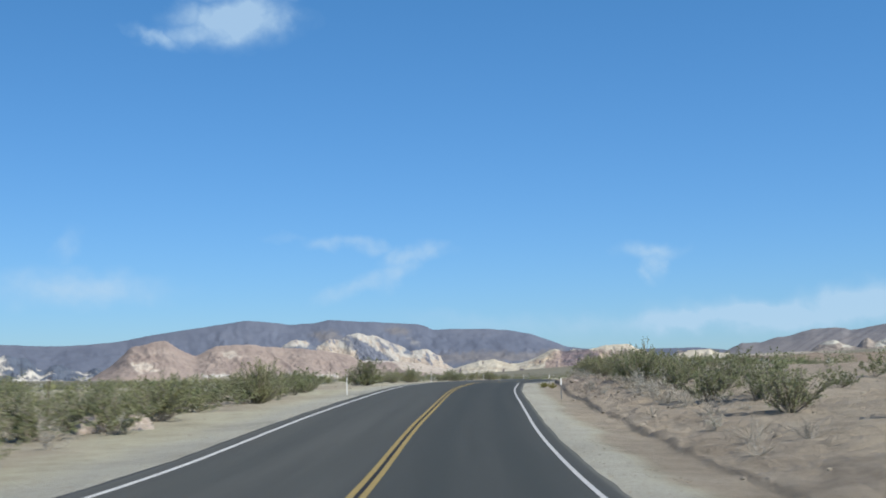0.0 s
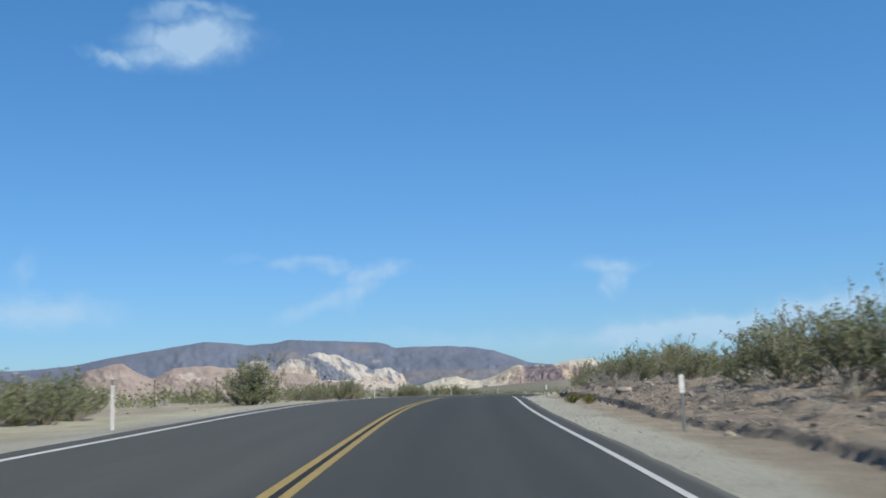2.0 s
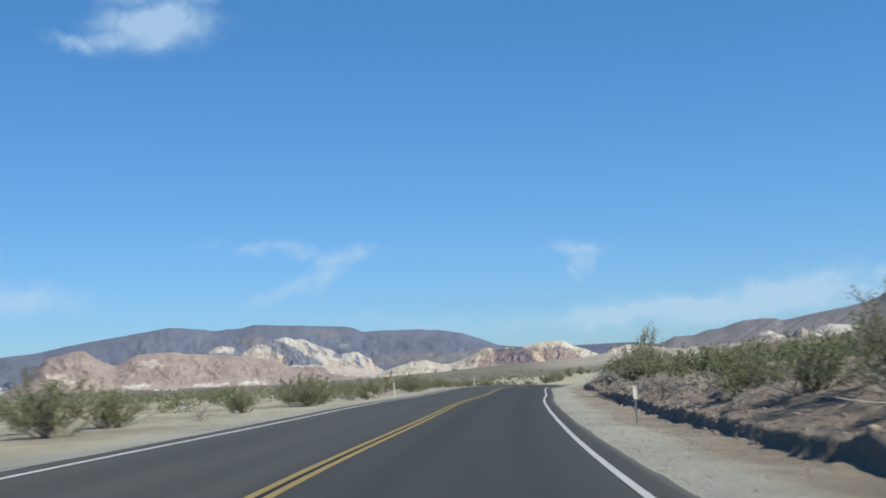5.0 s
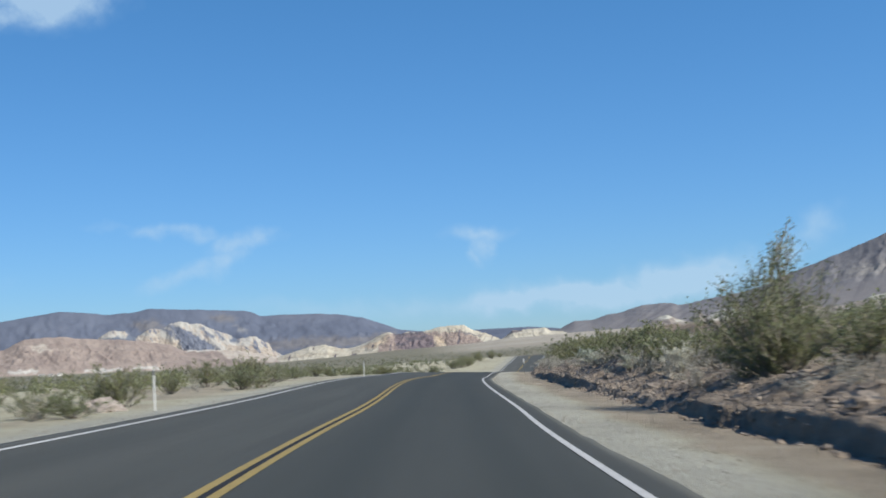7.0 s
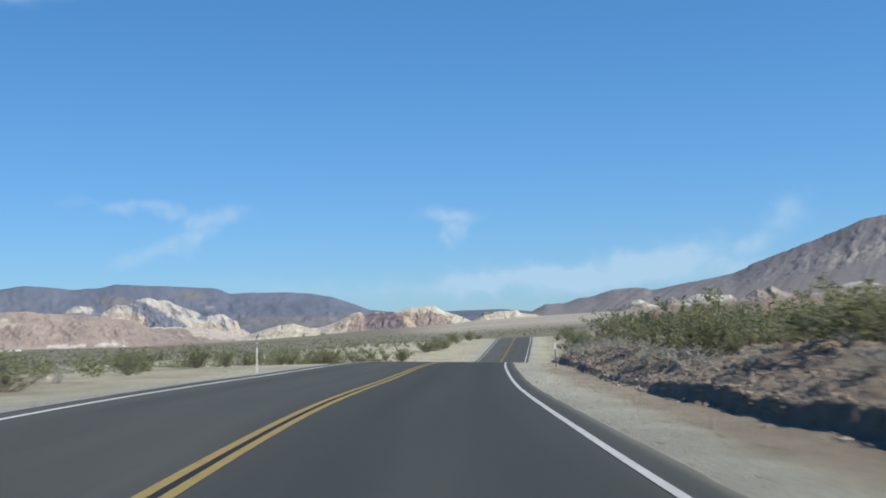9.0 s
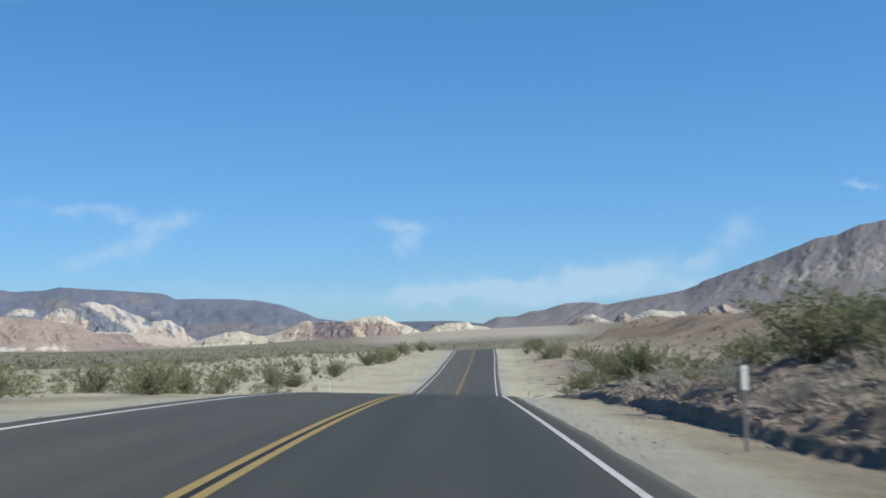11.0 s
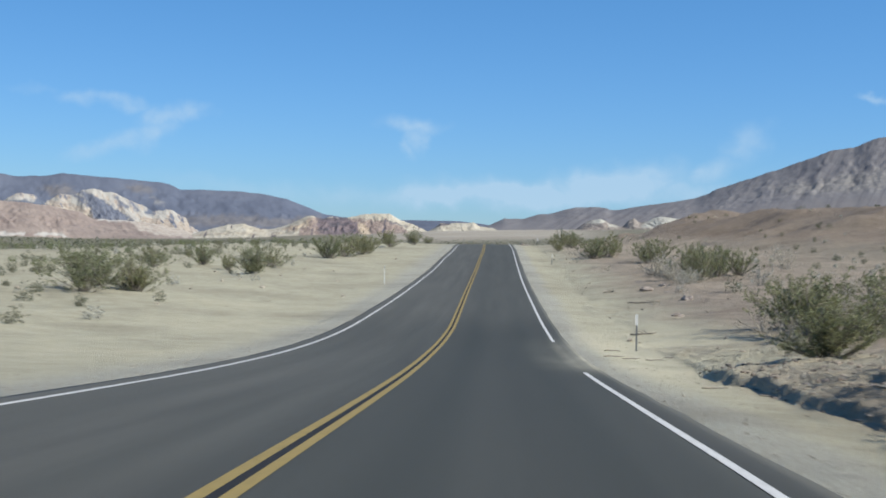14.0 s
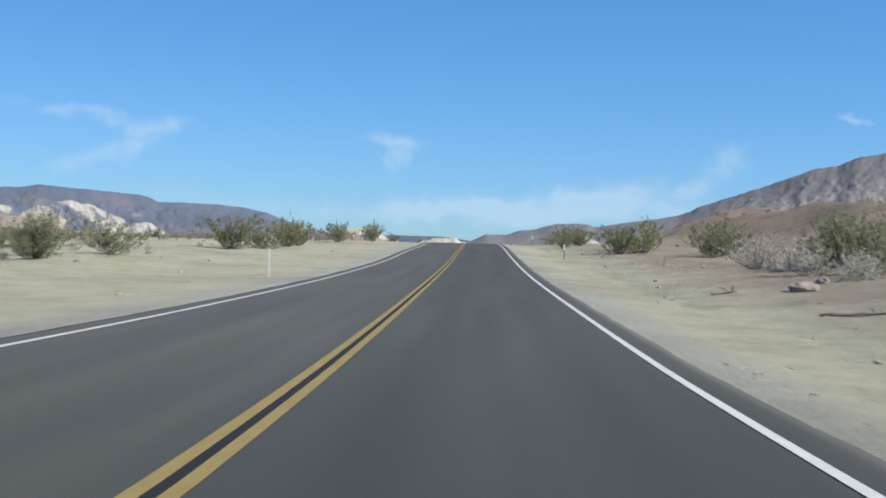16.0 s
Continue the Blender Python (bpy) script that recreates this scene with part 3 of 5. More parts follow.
# ---------------------------------------------------------------- ground
def build_ground():
    s = np.concatenate([np.arange(-58, -10, 2.0), np.arange(-10, 22, 0.5), np.arange(22, 316, 0.19), np.arange(316, 470, 0.5), np.arange(470, 632, 3.0)])
    near = np.concatenate([np.arange(4.05, 6.1, 0.2), np.arange(6.1, 8.2, 0.09), np.arange(8.2, 10.0, 0.16), np.arange(10.0, 14, 0.4), np.arange(14, 26, 0.8), np.arange(26, 62, 1.7), np.arange(62.5, 130, 4.5), [132, 140, 152, 164, 176, 190, 204]])
    left = np.concatenate([np.arange(4.05, 6.1, 0.3), np.arange(6.1, 12, 0.6), np.arange(12, 26, 1.4), np.arange(26, 62, 4)])
    d = np.concatenate([-left[::-1], [-2.1, 0.0, 2.1], near])
    S, D = np.meshgrid(s, d, indexing="ij")
    X, Y = lay(S, D)
    Z = blended(S, D)
    rows, cols = S.shape
    verts = np.stack([X, Y, Z], -1).reshape(-1, 3)
    faces = grid_faces(rows, cols)
    e = abs(D) - EDGE
    ragged_edge = 1.2 * (fbm(S * 0.35, D * 0.1, 4) - 0.5)
    gravel = 1 - smooth(0.75, 1.45, e + 0.7 * ragged_edge)
    gravel = np.where(D > 0, gravel, 1 - smooth(0.8, 2.6, e + ragged_edge))
    soil_left = 0.55 * smooth(0.45, 0.62, fbm(S * 0.12, D * 0.2, 4)) * (1 - smooth(255, 290, S))
    soil_right = smooth(1.6, 3.4, e + ragged_edge) * table(S, [(-60, 0.5), (40, 0.55), (70, 0.85), (280, 0.9), (305, 0.92), (340, 0.88), (400, 0.82), (640, 0.7)])
    soil_right = np.where(S > 316, soil_right * smooth(3.0, 9.0, e + 4 * ragged_edge), soil_right)
    soil_right = np.maximum(soil_right, 0.72 * smooth(0.9, 1.7, e + ragged_edge) * (1 - smooth(205, 300, S)))
    soil = np.where(D > 0, soil_right, soil_left * smooth(1, 4, e))
    hill = smooth(0.6, 2.5, knoll(X, Y)) * (D > 9)
    soil = np.maximum(soil, 0.9 * hill)
    stony = 0.62 * hill * np.clip(0.35 + 1.2 * fbm(X * 0.09, Y * 0.09, 4), 0, 1)
    reach = abs(D) + 26 * (fbm(X * 0.03, Y * 0.03, 4) - 0.5)
    far = np.maximum(smooth(26, 56, reach) * np.where(D > 0, 0.4, 0.8 - 0.5 * smooth(225, 285, S)), smooth(500, 560, S) * 0.6) * (1 - hill)
    pale = 0.95 * np.exp(-((S - 311) / 15) ** 2) * smooth(0.2, 1.0, e) * (1 - smooth(4, 9, e)) * (D > 0) + 0.35 * np.exp(-((S - 318) / 28) ** 2) * smooth(0.6, 2, e) * (1 - smooth(9, 16, e)) * (D < 0)
    pale = pale * np.clip(0.4 + 1.2 * fbm(S * 0.3, D * 0.5, 4), 0, 1)
    cut = smooth(2.2, 2.8, e) * (1 - smooth(4.2, 6.2, e + 2 * ragged_edge)) * (D > 0) * table(S, [(-60, 0.15), (40, 0.2), (70, 0.4), (120, 0.5), (138, 0.8), (205, 0.85), (222, 1.0), (250, 1.0), (290, 0.75), (308, 0.5), (318, 0.0), (640, 0.0)])
    gravel, soil, far, pale, cut, stony = (a.ravel() for a in (gravel, soil, far, pale, cut, stony))
    # outer rings: from the edge of the corridor to the foot of the ranges
    loop = [i * cols for i in range(rows)] + [(rows - 1) * cols + j for j in range(1, cols)] + [i * cols + cols - 1 for i in range(rows - 2, -1, -1)] + list(range(cols - 2, 0, -1))
    loop = np.array(loop)
    bx, by, bz = verts[loop].T
    ang = np.unwrap(np.arctan2(bx - CENTRE[0], by - CENTRE[1]))
    br = np.hypot(bx - CENTRE[0], by - CENTRE[1])
    prev = loop
    allv, extra = [verts], [[], [], []]
    count = len(verts)
    n = len(loop)
    for k in range(1, 17):
        f = (k / 16) ** 2.4
        r = br + (4780 - br) * f
        x, y = CENTRE[0] + r * np.sin(ang), CENTRE[1] + r * np.cos(ang)
        z = plain(x, y) + knoll(x, y) * (x > 60)
        allv.append(np.stack([x, y, z], -1))
        ids = count + np.arange(n)
        faces += np.stack([prev, np.roll(prev, -1), np.roll(ids, -1), ids], -1).tolist()
        prev, count = ids, count + n
        extra[0].append(np.zeros(n))
        extra[1].append(np.full(n, 0.3))
        extra[2].append(np.where(np.sin(ang) > 0.35, 0.75, 0.95) * np.ones(n))
    verts = np.concatenate(allv)
    gravel, soil, far = (np.concatenate([a, *b]) for a, b in zip((gravel, soil, far), extra))
    pale = np.concatenate([pale, np.zeros(len(verts) - len(pale))])
    cut = np.concatenate([cut, np.zeros(len(verts) - len(cut))])
    stony = np.concatenate([stony, np.zeros(len(verts) - len(stony))])
    px, py = verts[:, 0] - CENTRE[0], verts[:, 1] - CENTRE[1]
    az, r = np.degrees(np.arctan2(px, py)), np.hypot(px, py)
    fan = smooth(6, 10, az) * (1 - smooth(16, 20, az)) * smooth(1100, 1900, r)
    ob = link_mesh("ground", verts.tolist(), faces, GROUND, True, layers={"pale": pale, "gravel": gravel, "soil": soil, "far": far, "fan": fan, "cut": cut, "stony": stony})
    tagged(ob, "sandy beige desert ground with gravel verges and brown cut banks", "ground", kind="structure")


build_ground()


# ---------------------------------------------------------------- road and its markings
SAND_GAP = (302.5, 315.6)     # wind-blown sand lies over the edge line here


def ribbon(name, s, d_list, lift, mat, layers=None):
    S, D = np.meshgrid(s, d_list, indexing="ij")
    if abs(d_list[0]) < 1:
        D = D + table(S, [(308, 0.0), (321, 0.075), (333, 0.03), (346, 0.0)])     # the centre line wanders past the dip
    X, Y = lay(S, D)
    Z = deck(S, D) + lift
    return link_mesh(name, np.stack([X, Y, Z], -1).reshape(-1, 3).tolist(), grid_faces(*S.shape), mat, True,
                     layers=layers(S, D) if layers else None)


def road_layers(S, D):
    lane = abs(abs(D) - 1.85)
    # right lane darker throughout, its wheel tracks darker again
    track = np.where(D > 0, 0.4, 0.0) * (abs(D) < 3.45) + np.exp(-((lane - 0.8) / 0.34) ** 2) * 0.45
    dust = 0.2 * smooth(3.8, 4.05, abs(D)) + 0.155 * smooth(316, 334, S)
    sand = np.exp(-((S - 309.5) / 6.8) ** 4) * (0.28 * np.exp(-((D - 3.6) / 0.16) ** 2) + 0.09 * np.exp(-((D - 3.1) / 0.5) ** 2) + 0.42 * smooth(3.65, 4.05, D) + smooth(311, 305, S) * (0.10 * np.exp(-((D - 3.3) / 0.35) ** 2) + 0.36 * smooth(3.4, 3.8, D)))
    # left lane paler, most of all about station 290
    pale_lane = np.exp(-((S - 290) / 26) ** 2) * (0.045 + 0.11 * smooth(0.3, -2.2, D)) + 0.075 * smooth(0.0, -0.8, D)
    return {"track": np.clip(track, 0, 1).ravel(), "dust": np.clip(dust + pale_lane, 0, 1).ravel(), "sand": sand.ravel(), "along": S.ravel(), "across": D.ravel()}


def build_road():
    s = np.arange(-50, 600, 1.0)
    d = np.concatenate([[-4.05], np.arange(-3.9, 3.91, 0.13), [4.05]])
    S, D = np.meshgrid(s, d, indexing="ij")
    wob = (fbm(S * 0.7, np.sign(D) * 5 + S * 0, 3) - 0.5) * 0.09
    D2 = np.where(abs(D) > 4.0, D + np.sign(D) * wob, D)
    X, Y = lay(S, D2)
    Z = deck(S, D2)
    rows, cols = S.shape
    top = np.stack([X, Y, Z], -1).reshape(-1, 3)
    lx, ly = lay(s, D2[:, 0] - 0.05)
    rx, ry = lay(s, D2[:, -1] + 0.05)
    skirt_l = np.stack([lx, ly, deck(s, D2[:, 0]) - 0.12], -1)
    skirt_r = np.stack([rx, ry, deck(s, D2[:, -1]) - 0.12], -1)
    verts = np.concatenate([top, skirt_l, skirt_r]).tolist()
    faces = grid_faces(rows, cols)
    a, b = rows * cols, rows * cols + rows
    for i in range(rows - 1):
        faces.append([a + i, i * cols, (i + 1) * cols, a + i + 1])
        faces.append([i * cols + cols - 1, b + i, b + i + 1, (i + 1) * cols + cols - 1])
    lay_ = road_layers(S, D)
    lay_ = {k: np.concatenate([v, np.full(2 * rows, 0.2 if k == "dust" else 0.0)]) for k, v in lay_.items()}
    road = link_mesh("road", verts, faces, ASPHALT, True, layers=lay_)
    tagged(road, "two-lane dark grey asphalt road through the desert", "road", kind="structure")
    return road


ROAD = build_road()


def build_lines():
    s = np.arange(-50, 600, 1.0)
    for side in (-1, 1):
        line = ribbon("yellow_line", s, [side * 0.092 - 0.051, side * 0.092 + 0.051], 0.006, YELLOW_LINE)
        line.parent = ROAD
        line["label"] = "solid yellow centre line paint"
    gap = ribbon("black_strip", s, [-0.041, 0.041], 0.005, BLACK_LINE)
    gap.parent = ROAD
    gap["label"] = "black strip between the yellow lines"
    pieces = [(-3.6, s), (3.6, np.arange(-50, SAND_GAP[0] + 0.1, 1.0)), (3.6, np.arange(SAND_GAP[1], 600, 1.0))]
    for d, stretch in pieces:
        line = ribbon("white_line", stretch, [d - 0.05, d + 0.05], 0.006, WHITE_LINE, lambda S, D: {"wear": (np.where(D > 0, 0.42, 0.0) * smooth(290, 250, S)).ravel()})
        line.parent = ROAD
        line["label"] = "solid white edge line paint"


build_lines()


# ---------------------------------------------------------------- far ranges
def inside(px, py, corners):
    """Signed distance to a polygon's edge, positive within."""
    best, within = np.full(px.shape, 1e9), np.zeros(px.shape, bool)
    for (ax, ay), (bx, by) in zip(corners, corners[1:] + corners[:1]):
        ex, ey = bx - ax, by - ay
        t = np.clip(((px - ax) * ex + (py - ay) * ey) / (ex * ex + ey * ey + 1e-12), 0, 1)
        best = np.minimum(best, np.hypot(px - ax - t * ex, py - ay - t * ey))
        if ay != by:
            within ^= ((ay > py) != (by > py)) & (px < ax + (py - ay) / (by - ay) * ex)
    return np.where(within, best, -best)


def range_mesh(name, mat, label, crest, near_r, far_r, gully, seed, foot=0.0, step=0.08, rows=34, jag=0.06, power=1.0, freq=1.2, slant=0.3, along=0.3, soft=0.2, calm=0.0, units=(), edge=0.05, wander=0.10, mottle=()):
    """A range seen along the horizon: crest gives elevation (degrees) by azimuth; it rises from near_r to far_r.
    units: rock units as (layer, outlines by azimuth and elevation); calm: share of the lower slope that is smooth talus."""
    az = np.arange(crest[0][0], crest[-1][0] + 1e-6, step)
    el = np.mean([table(az + k * soft, crest) for k in (-1, -0.5, 0, 0.5, 1)], axis=0)
    rough = jag * (fbm(az * 2.3 + seed, az * 0 + seed, 5) - 0.5) * 2
    u = np.linspace(0, 1.25, rows)
    A, U = np.meshgrid(az, u, indexing="ij")
    wob = 1 + 0.006 * (fbm(A * 0.6 + seed, U * 0 + 2.2, 4) - 0.5)
    Rr = (near_r + (far_r - near_r) * U) * wob
    x = CENTRE[0] + Rr * np.sin(np.radians(A))
    y = CENTRE[1] + Rr * np.cos(np.radians(A))
    base = plain(x, y) + foot - 4
    crest_el = el[:, None] + rough[:, None] * np.clip(U, 0, 1) ** 8
    top = EYE + np.tan(np.radians(crest_el)) * far_r
    top = np.maximum(top, base - 2)
    rise = np.where(U <= 1, np.clip(U, 0, 1) ** power, 1 - 0.9 * (U - 1))
    k = (far_r - near_r) / 75.0            # ridges as deep as they are wide
    wx, wy = fbm(A * 0.9 + seed, U * k * 0.9, 4) - 0.5, fbm(A * 0.9 + 50, U * k * 0.9 + seed, 4) - 0.5
    lean = U * k * 0.55 * slant
    cut = 0.6 * ridged((A + lean) * freq + seed + 1.5 * wx, U * k * along * freq + seed + 1.5 * wy, 5) + 0.4 * fbm(A * freq * 2.1 + 2 * wx, U * k * freq * 1.6 + seed, 5)
    mask = np.sin(np.pi * np.clip(U, 0, 1)) ** 0.7 * (smooth(calm * 0.7, calm * 1.3, U) if calm else 1.0)
    z = base + (top - base) * np.clip(rise - gully * mask * (1 - cut) * 1.6, -0.02, 1.0)
    z = np.minimum(z, EYE + np.tan(np.radians(crest_el)) * Rr)
    verts = np.stack([x, y, z], -1).reshape(-1, 3).tolist()
    E = np.degrees(np.arctan2(z - EYE, Rr))
    aw = A + wander * 2 * (fbm(A * 5 + seed, E * 7, 4) - 0.5)
    ew = E + wander * 1.2 * (fbm(A * 6 + 30, E * 8 + seed, 4) - 0.5)
    layers = {"drift": (A + lean).ravel(), "down": E.ravel()}
    for layer, outlines in units:
        layers[layer] = smooth(-edge, edge, np.max([inside(aw, ew, o) for o in outlines], axis=0)).ravel()
    for layer, share in mottle:        # patches drawn out down the slope
        patch = fbm((A + 0.5 * lean) * 4.5 + seed, E * 2.6 + 11, 5)
        layers[layer] = np.maximum(layers[layer], smooth(share, share + 0.07, patch).ravel())
    ob = link_mesh(name, verts, grid_faces(*A.shape), mat, True, layers=layers)
    return tagged(ob, label, "mountain", kind="structure")


range_mesh("backdrop_mesa", MESA, "dark flat-topped volcanic mesa on the horizon, blue with painted-in haze",
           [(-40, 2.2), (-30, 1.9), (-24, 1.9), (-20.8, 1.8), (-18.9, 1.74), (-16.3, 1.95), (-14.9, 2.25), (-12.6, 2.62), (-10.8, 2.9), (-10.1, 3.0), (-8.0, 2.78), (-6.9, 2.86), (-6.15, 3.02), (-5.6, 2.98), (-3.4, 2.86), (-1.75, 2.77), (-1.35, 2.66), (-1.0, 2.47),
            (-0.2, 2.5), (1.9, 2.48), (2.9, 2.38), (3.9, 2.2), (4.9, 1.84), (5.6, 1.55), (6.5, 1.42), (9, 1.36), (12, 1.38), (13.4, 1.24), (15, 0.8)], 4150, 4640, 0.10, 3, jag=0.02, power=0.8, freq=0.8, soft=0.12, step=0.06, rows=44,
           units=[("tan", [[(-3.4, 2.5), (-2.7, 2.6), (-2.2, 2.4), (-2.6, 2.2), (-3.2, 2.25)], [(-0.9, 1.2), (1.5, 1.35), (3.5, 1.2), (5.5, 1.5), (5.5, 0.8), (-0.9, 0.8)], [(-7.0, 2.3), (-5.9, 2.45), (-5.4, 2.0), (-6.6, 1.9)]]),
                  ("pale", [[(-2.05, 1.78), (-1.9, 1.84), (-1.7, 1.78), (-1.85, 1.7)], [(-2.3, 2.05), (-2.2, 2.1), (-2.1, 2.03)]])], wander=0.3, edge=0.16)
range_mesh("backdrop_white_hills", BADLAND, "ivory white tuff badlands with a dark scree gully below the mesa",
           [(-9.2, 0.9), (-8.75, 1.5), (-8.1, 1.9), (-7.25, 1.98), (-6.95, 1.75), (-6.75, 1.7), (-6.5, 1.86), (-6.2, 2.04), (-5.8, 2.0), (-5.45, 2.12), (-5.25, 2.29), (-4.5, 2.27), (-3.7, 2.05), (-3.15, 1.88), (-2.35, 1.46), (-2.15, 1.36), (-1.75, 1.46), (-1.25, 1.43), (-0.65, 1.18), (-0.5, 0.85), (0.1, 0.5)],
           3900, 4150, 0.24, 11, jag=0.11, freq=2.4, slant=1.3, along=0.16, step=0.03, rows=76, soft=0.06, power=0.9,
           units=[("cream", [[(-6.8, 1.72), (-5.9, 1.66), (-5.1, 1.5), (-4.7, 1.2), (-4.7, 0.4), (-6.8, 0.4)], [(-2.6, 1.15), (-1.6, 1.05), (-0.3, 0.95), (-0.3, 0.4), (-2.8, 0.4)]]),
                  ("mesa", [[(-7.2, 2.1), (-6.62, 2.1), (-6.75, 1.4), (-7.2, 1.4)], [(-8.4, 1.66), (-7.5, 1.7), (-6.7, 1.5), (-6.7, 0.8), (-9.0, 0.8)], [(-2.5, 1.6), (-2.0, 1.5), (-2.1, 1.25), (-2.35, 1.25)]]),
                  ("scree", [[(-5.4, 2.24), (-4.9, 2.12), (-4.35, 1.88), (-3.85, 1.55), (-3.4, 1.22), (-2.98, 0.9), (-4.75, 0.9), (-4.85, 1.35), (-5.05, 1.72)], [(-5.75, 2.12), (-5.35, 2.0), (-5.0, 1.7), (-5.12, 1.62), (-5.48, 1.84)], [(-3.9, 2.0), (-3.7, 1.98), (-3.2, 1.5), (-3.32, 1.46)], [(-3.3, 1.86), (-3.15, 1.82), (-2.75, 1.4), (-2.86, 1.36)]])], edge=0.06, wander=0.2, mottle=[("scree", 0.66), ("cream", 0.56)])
range_mesh("backdrop_pale_outcrops", OUTCROP, "pale rock outcrops at the foot of dark slopes",
           [(-22.5, 1.0), (-21.6, 1.35), (-20.6, 1.2), (-19.8, 0.55), (-19.2, 1.0), (-17.9, 0.45), (-17.3, 0.78), (-16.6, 0.3)], 3900, 4150, 0.5, 23, jag=0.12, freq=3.0, step=0.04)
range_mesh("backdrop_red_hills", RED_HILL, "eroded pinkish red clay hills",
           [(-17.8, 0.1), (-16.8, 0.74), (-15.9, 1.66), (-14.9, 1.9), (-14.2, 2.02), (-13.6, 1.6), (-12.8, 1.24), (-11.8, 1.74), (-10.3, 1.8), (-8.9, 1.62), (-7.4, 1.6), (-6.5, 1.47), (-5.3, 1.24), (-4.6, 0.95), (-2.8, 0.9), (-1.5, 0.74), (-0.5, 0.54), (0.2, 0.3)],
           3250, 3750, 0.14, 31, jag=0.06, power=0.7, freq=2.0, along=0.2, step=0.04, rows=60, soft=0.12,
           units=[("cream", [[(-3.4, 1.1), (0.4, 1.0), (0.4, 0.2), (-1.6, 0.28), (-2.6, 0.5)], [(-15.9, 0.9), (-15.2, 1.0), (-14.6, 0.55), (-15.6, 0.4)], [(-11.6, 1.4), (-10.9, 1.5), (-10.6, 1.2), (-11.3, 1.1)]]),
                  ("pale", [[(-9.2, 0.27), (-7.5, 0.22), (-7.5, 0.1), (-9.2, 0.12)], [(-7.0, 0.28), (-5.8, 0.25), (-5.7, 0.12), (-7.0, 0.13)], [(-4.4, 1.02), (-3.3, 0.97), (-3.3, 0.87), (-4.4, 0.9)], [(-12.4, 0.32), (-11.2, 0.34), (-11.2, 0.2), (-12.4, 0.2)]])], wander=0.2, edge=0.06)
range_mesh("backdrop_tuff_ridge", TUFF_RIDGE, "cream and yellow tuff ridge with a dark purple-brown knob",
           [(-0.6, 0.3), (-0.2, 0.45), (0.3, 0.6), (0.7, 0.7), (1.2, 0.86), (2.05, 0.99), (2.5, 0.82), (3.15, 0.68), (3.9, 0.9), (4.5, 1.21), (5.15, 1.47), (5.4, 1.31), (5.9, 1.36), (6.8, 1.4), (7.6, 1.57), (8.2, 1.65), (8.8, 1.61), (9.2, 1.34), (9.9, 1.14), (10.4, 0.9), (10.8, 0.7)],
           3250, 3560, 0.22, 43, jag=0.06, power=0.8, freq=2.6, along=0.3, slant=-0.12, step=0.03, rows=64, soft=0.08,
           units=[("rust", [[(5.0, 1.3), (5.4, 1.36), (7.0, 1.36), (8.0, 1.3), (8.8, 1.24), (9.3, 0.95), (9.8, 0.62), (9.2, 0.3), (5.0, 0.3), (4.5, 0.5)]]),
                  ("orange", [[(7.25, 1.0), (7.5, 1.18), (7.8, 0.85), (7.9, 0.4), (7.5, 0.4)], [(3.7, 0.7), (4.6, 1.05), (5.1, 1.25), (4.9, 0.95), (4.2, 0.6)]]),
                  ("knob", [[(5.3, 1.0), (5.56, 1.32), (6.2, 1.28), (6.9, 1.36), (7.2, 1.1), (7.3, 0.66), (6.7, 0.5), (5.8, 0.52), (5.5, 0.7)]]),
                  ("shale", [[(5.3, 1.2), (5.6, 1.36), (7.0, 1.38), (6.9, 1.3), (6.2, 1.24), (5.6, 1.22)], [(5.95, 1.1), (6.8, 1.14), (6.8, 0.95), (6.1, 0.92)], [(5.5, 0.82), (5.9, 0.85), (5.8, 0.68), (5.5, 0.7)], [(8.4, 1.3), (9.0, 1.26), (9.6, 1.0), (9.3, 1.02), (8.8, 1.2)]])], wander=0.22, edge=0.06, mottle=[("rust", 0.68), ("shale", 0.72)])
range_mesh("backdrop_tuff_outcrop", TUFF_RIDGE, "small cream tuff outcrop with a dark cap on a tan fan",
           [(10.6, 0.85), (10.8, 0.98), (11.1, 1.25), (11.5, 1.23), (11.9, 1.28), (12.7, 1.32), (12.9, 1.15), (13.6, 1.08), (13.95, 0.95)], 3280, 3480, 0.25, 57, jag=0.05, freq=3.0, step=0.025, rows=40, soft=0.05,
           units=[("shale", [[(10.85, 1.05), (11.1, 1.24), (11.5, 1.24), (11.6, 1.16), (11.2, 1.12)]])], wander=0.1, edge=0.04)
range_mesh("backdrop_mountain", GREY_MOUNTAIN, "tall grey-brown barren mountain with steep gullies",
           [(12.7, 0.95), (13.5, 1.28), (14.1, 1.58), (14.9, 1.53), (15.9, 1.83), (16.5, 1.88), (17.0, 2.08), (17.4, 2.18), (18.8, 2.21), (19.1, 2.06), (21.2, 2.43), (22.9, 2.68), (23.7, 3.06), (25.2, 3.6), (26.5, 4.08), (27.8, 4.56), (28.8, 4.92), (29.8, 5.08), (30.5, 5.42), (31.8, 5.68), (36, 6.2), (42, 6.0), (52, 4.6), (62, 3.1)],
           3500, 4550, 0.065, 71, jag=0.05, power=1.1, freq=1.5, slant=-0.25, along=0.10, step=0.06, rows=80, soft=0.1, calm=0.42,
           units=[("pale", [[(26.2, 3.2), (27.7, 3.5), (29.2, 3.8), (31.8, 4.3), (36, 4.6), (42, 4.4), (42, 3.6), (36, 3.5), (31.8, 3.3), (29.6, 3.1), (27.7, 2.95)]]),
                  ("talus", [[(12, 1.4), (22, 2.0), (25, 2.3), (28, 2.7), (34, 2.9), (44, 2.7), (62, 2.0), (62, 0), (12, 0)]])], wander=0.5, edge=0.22)
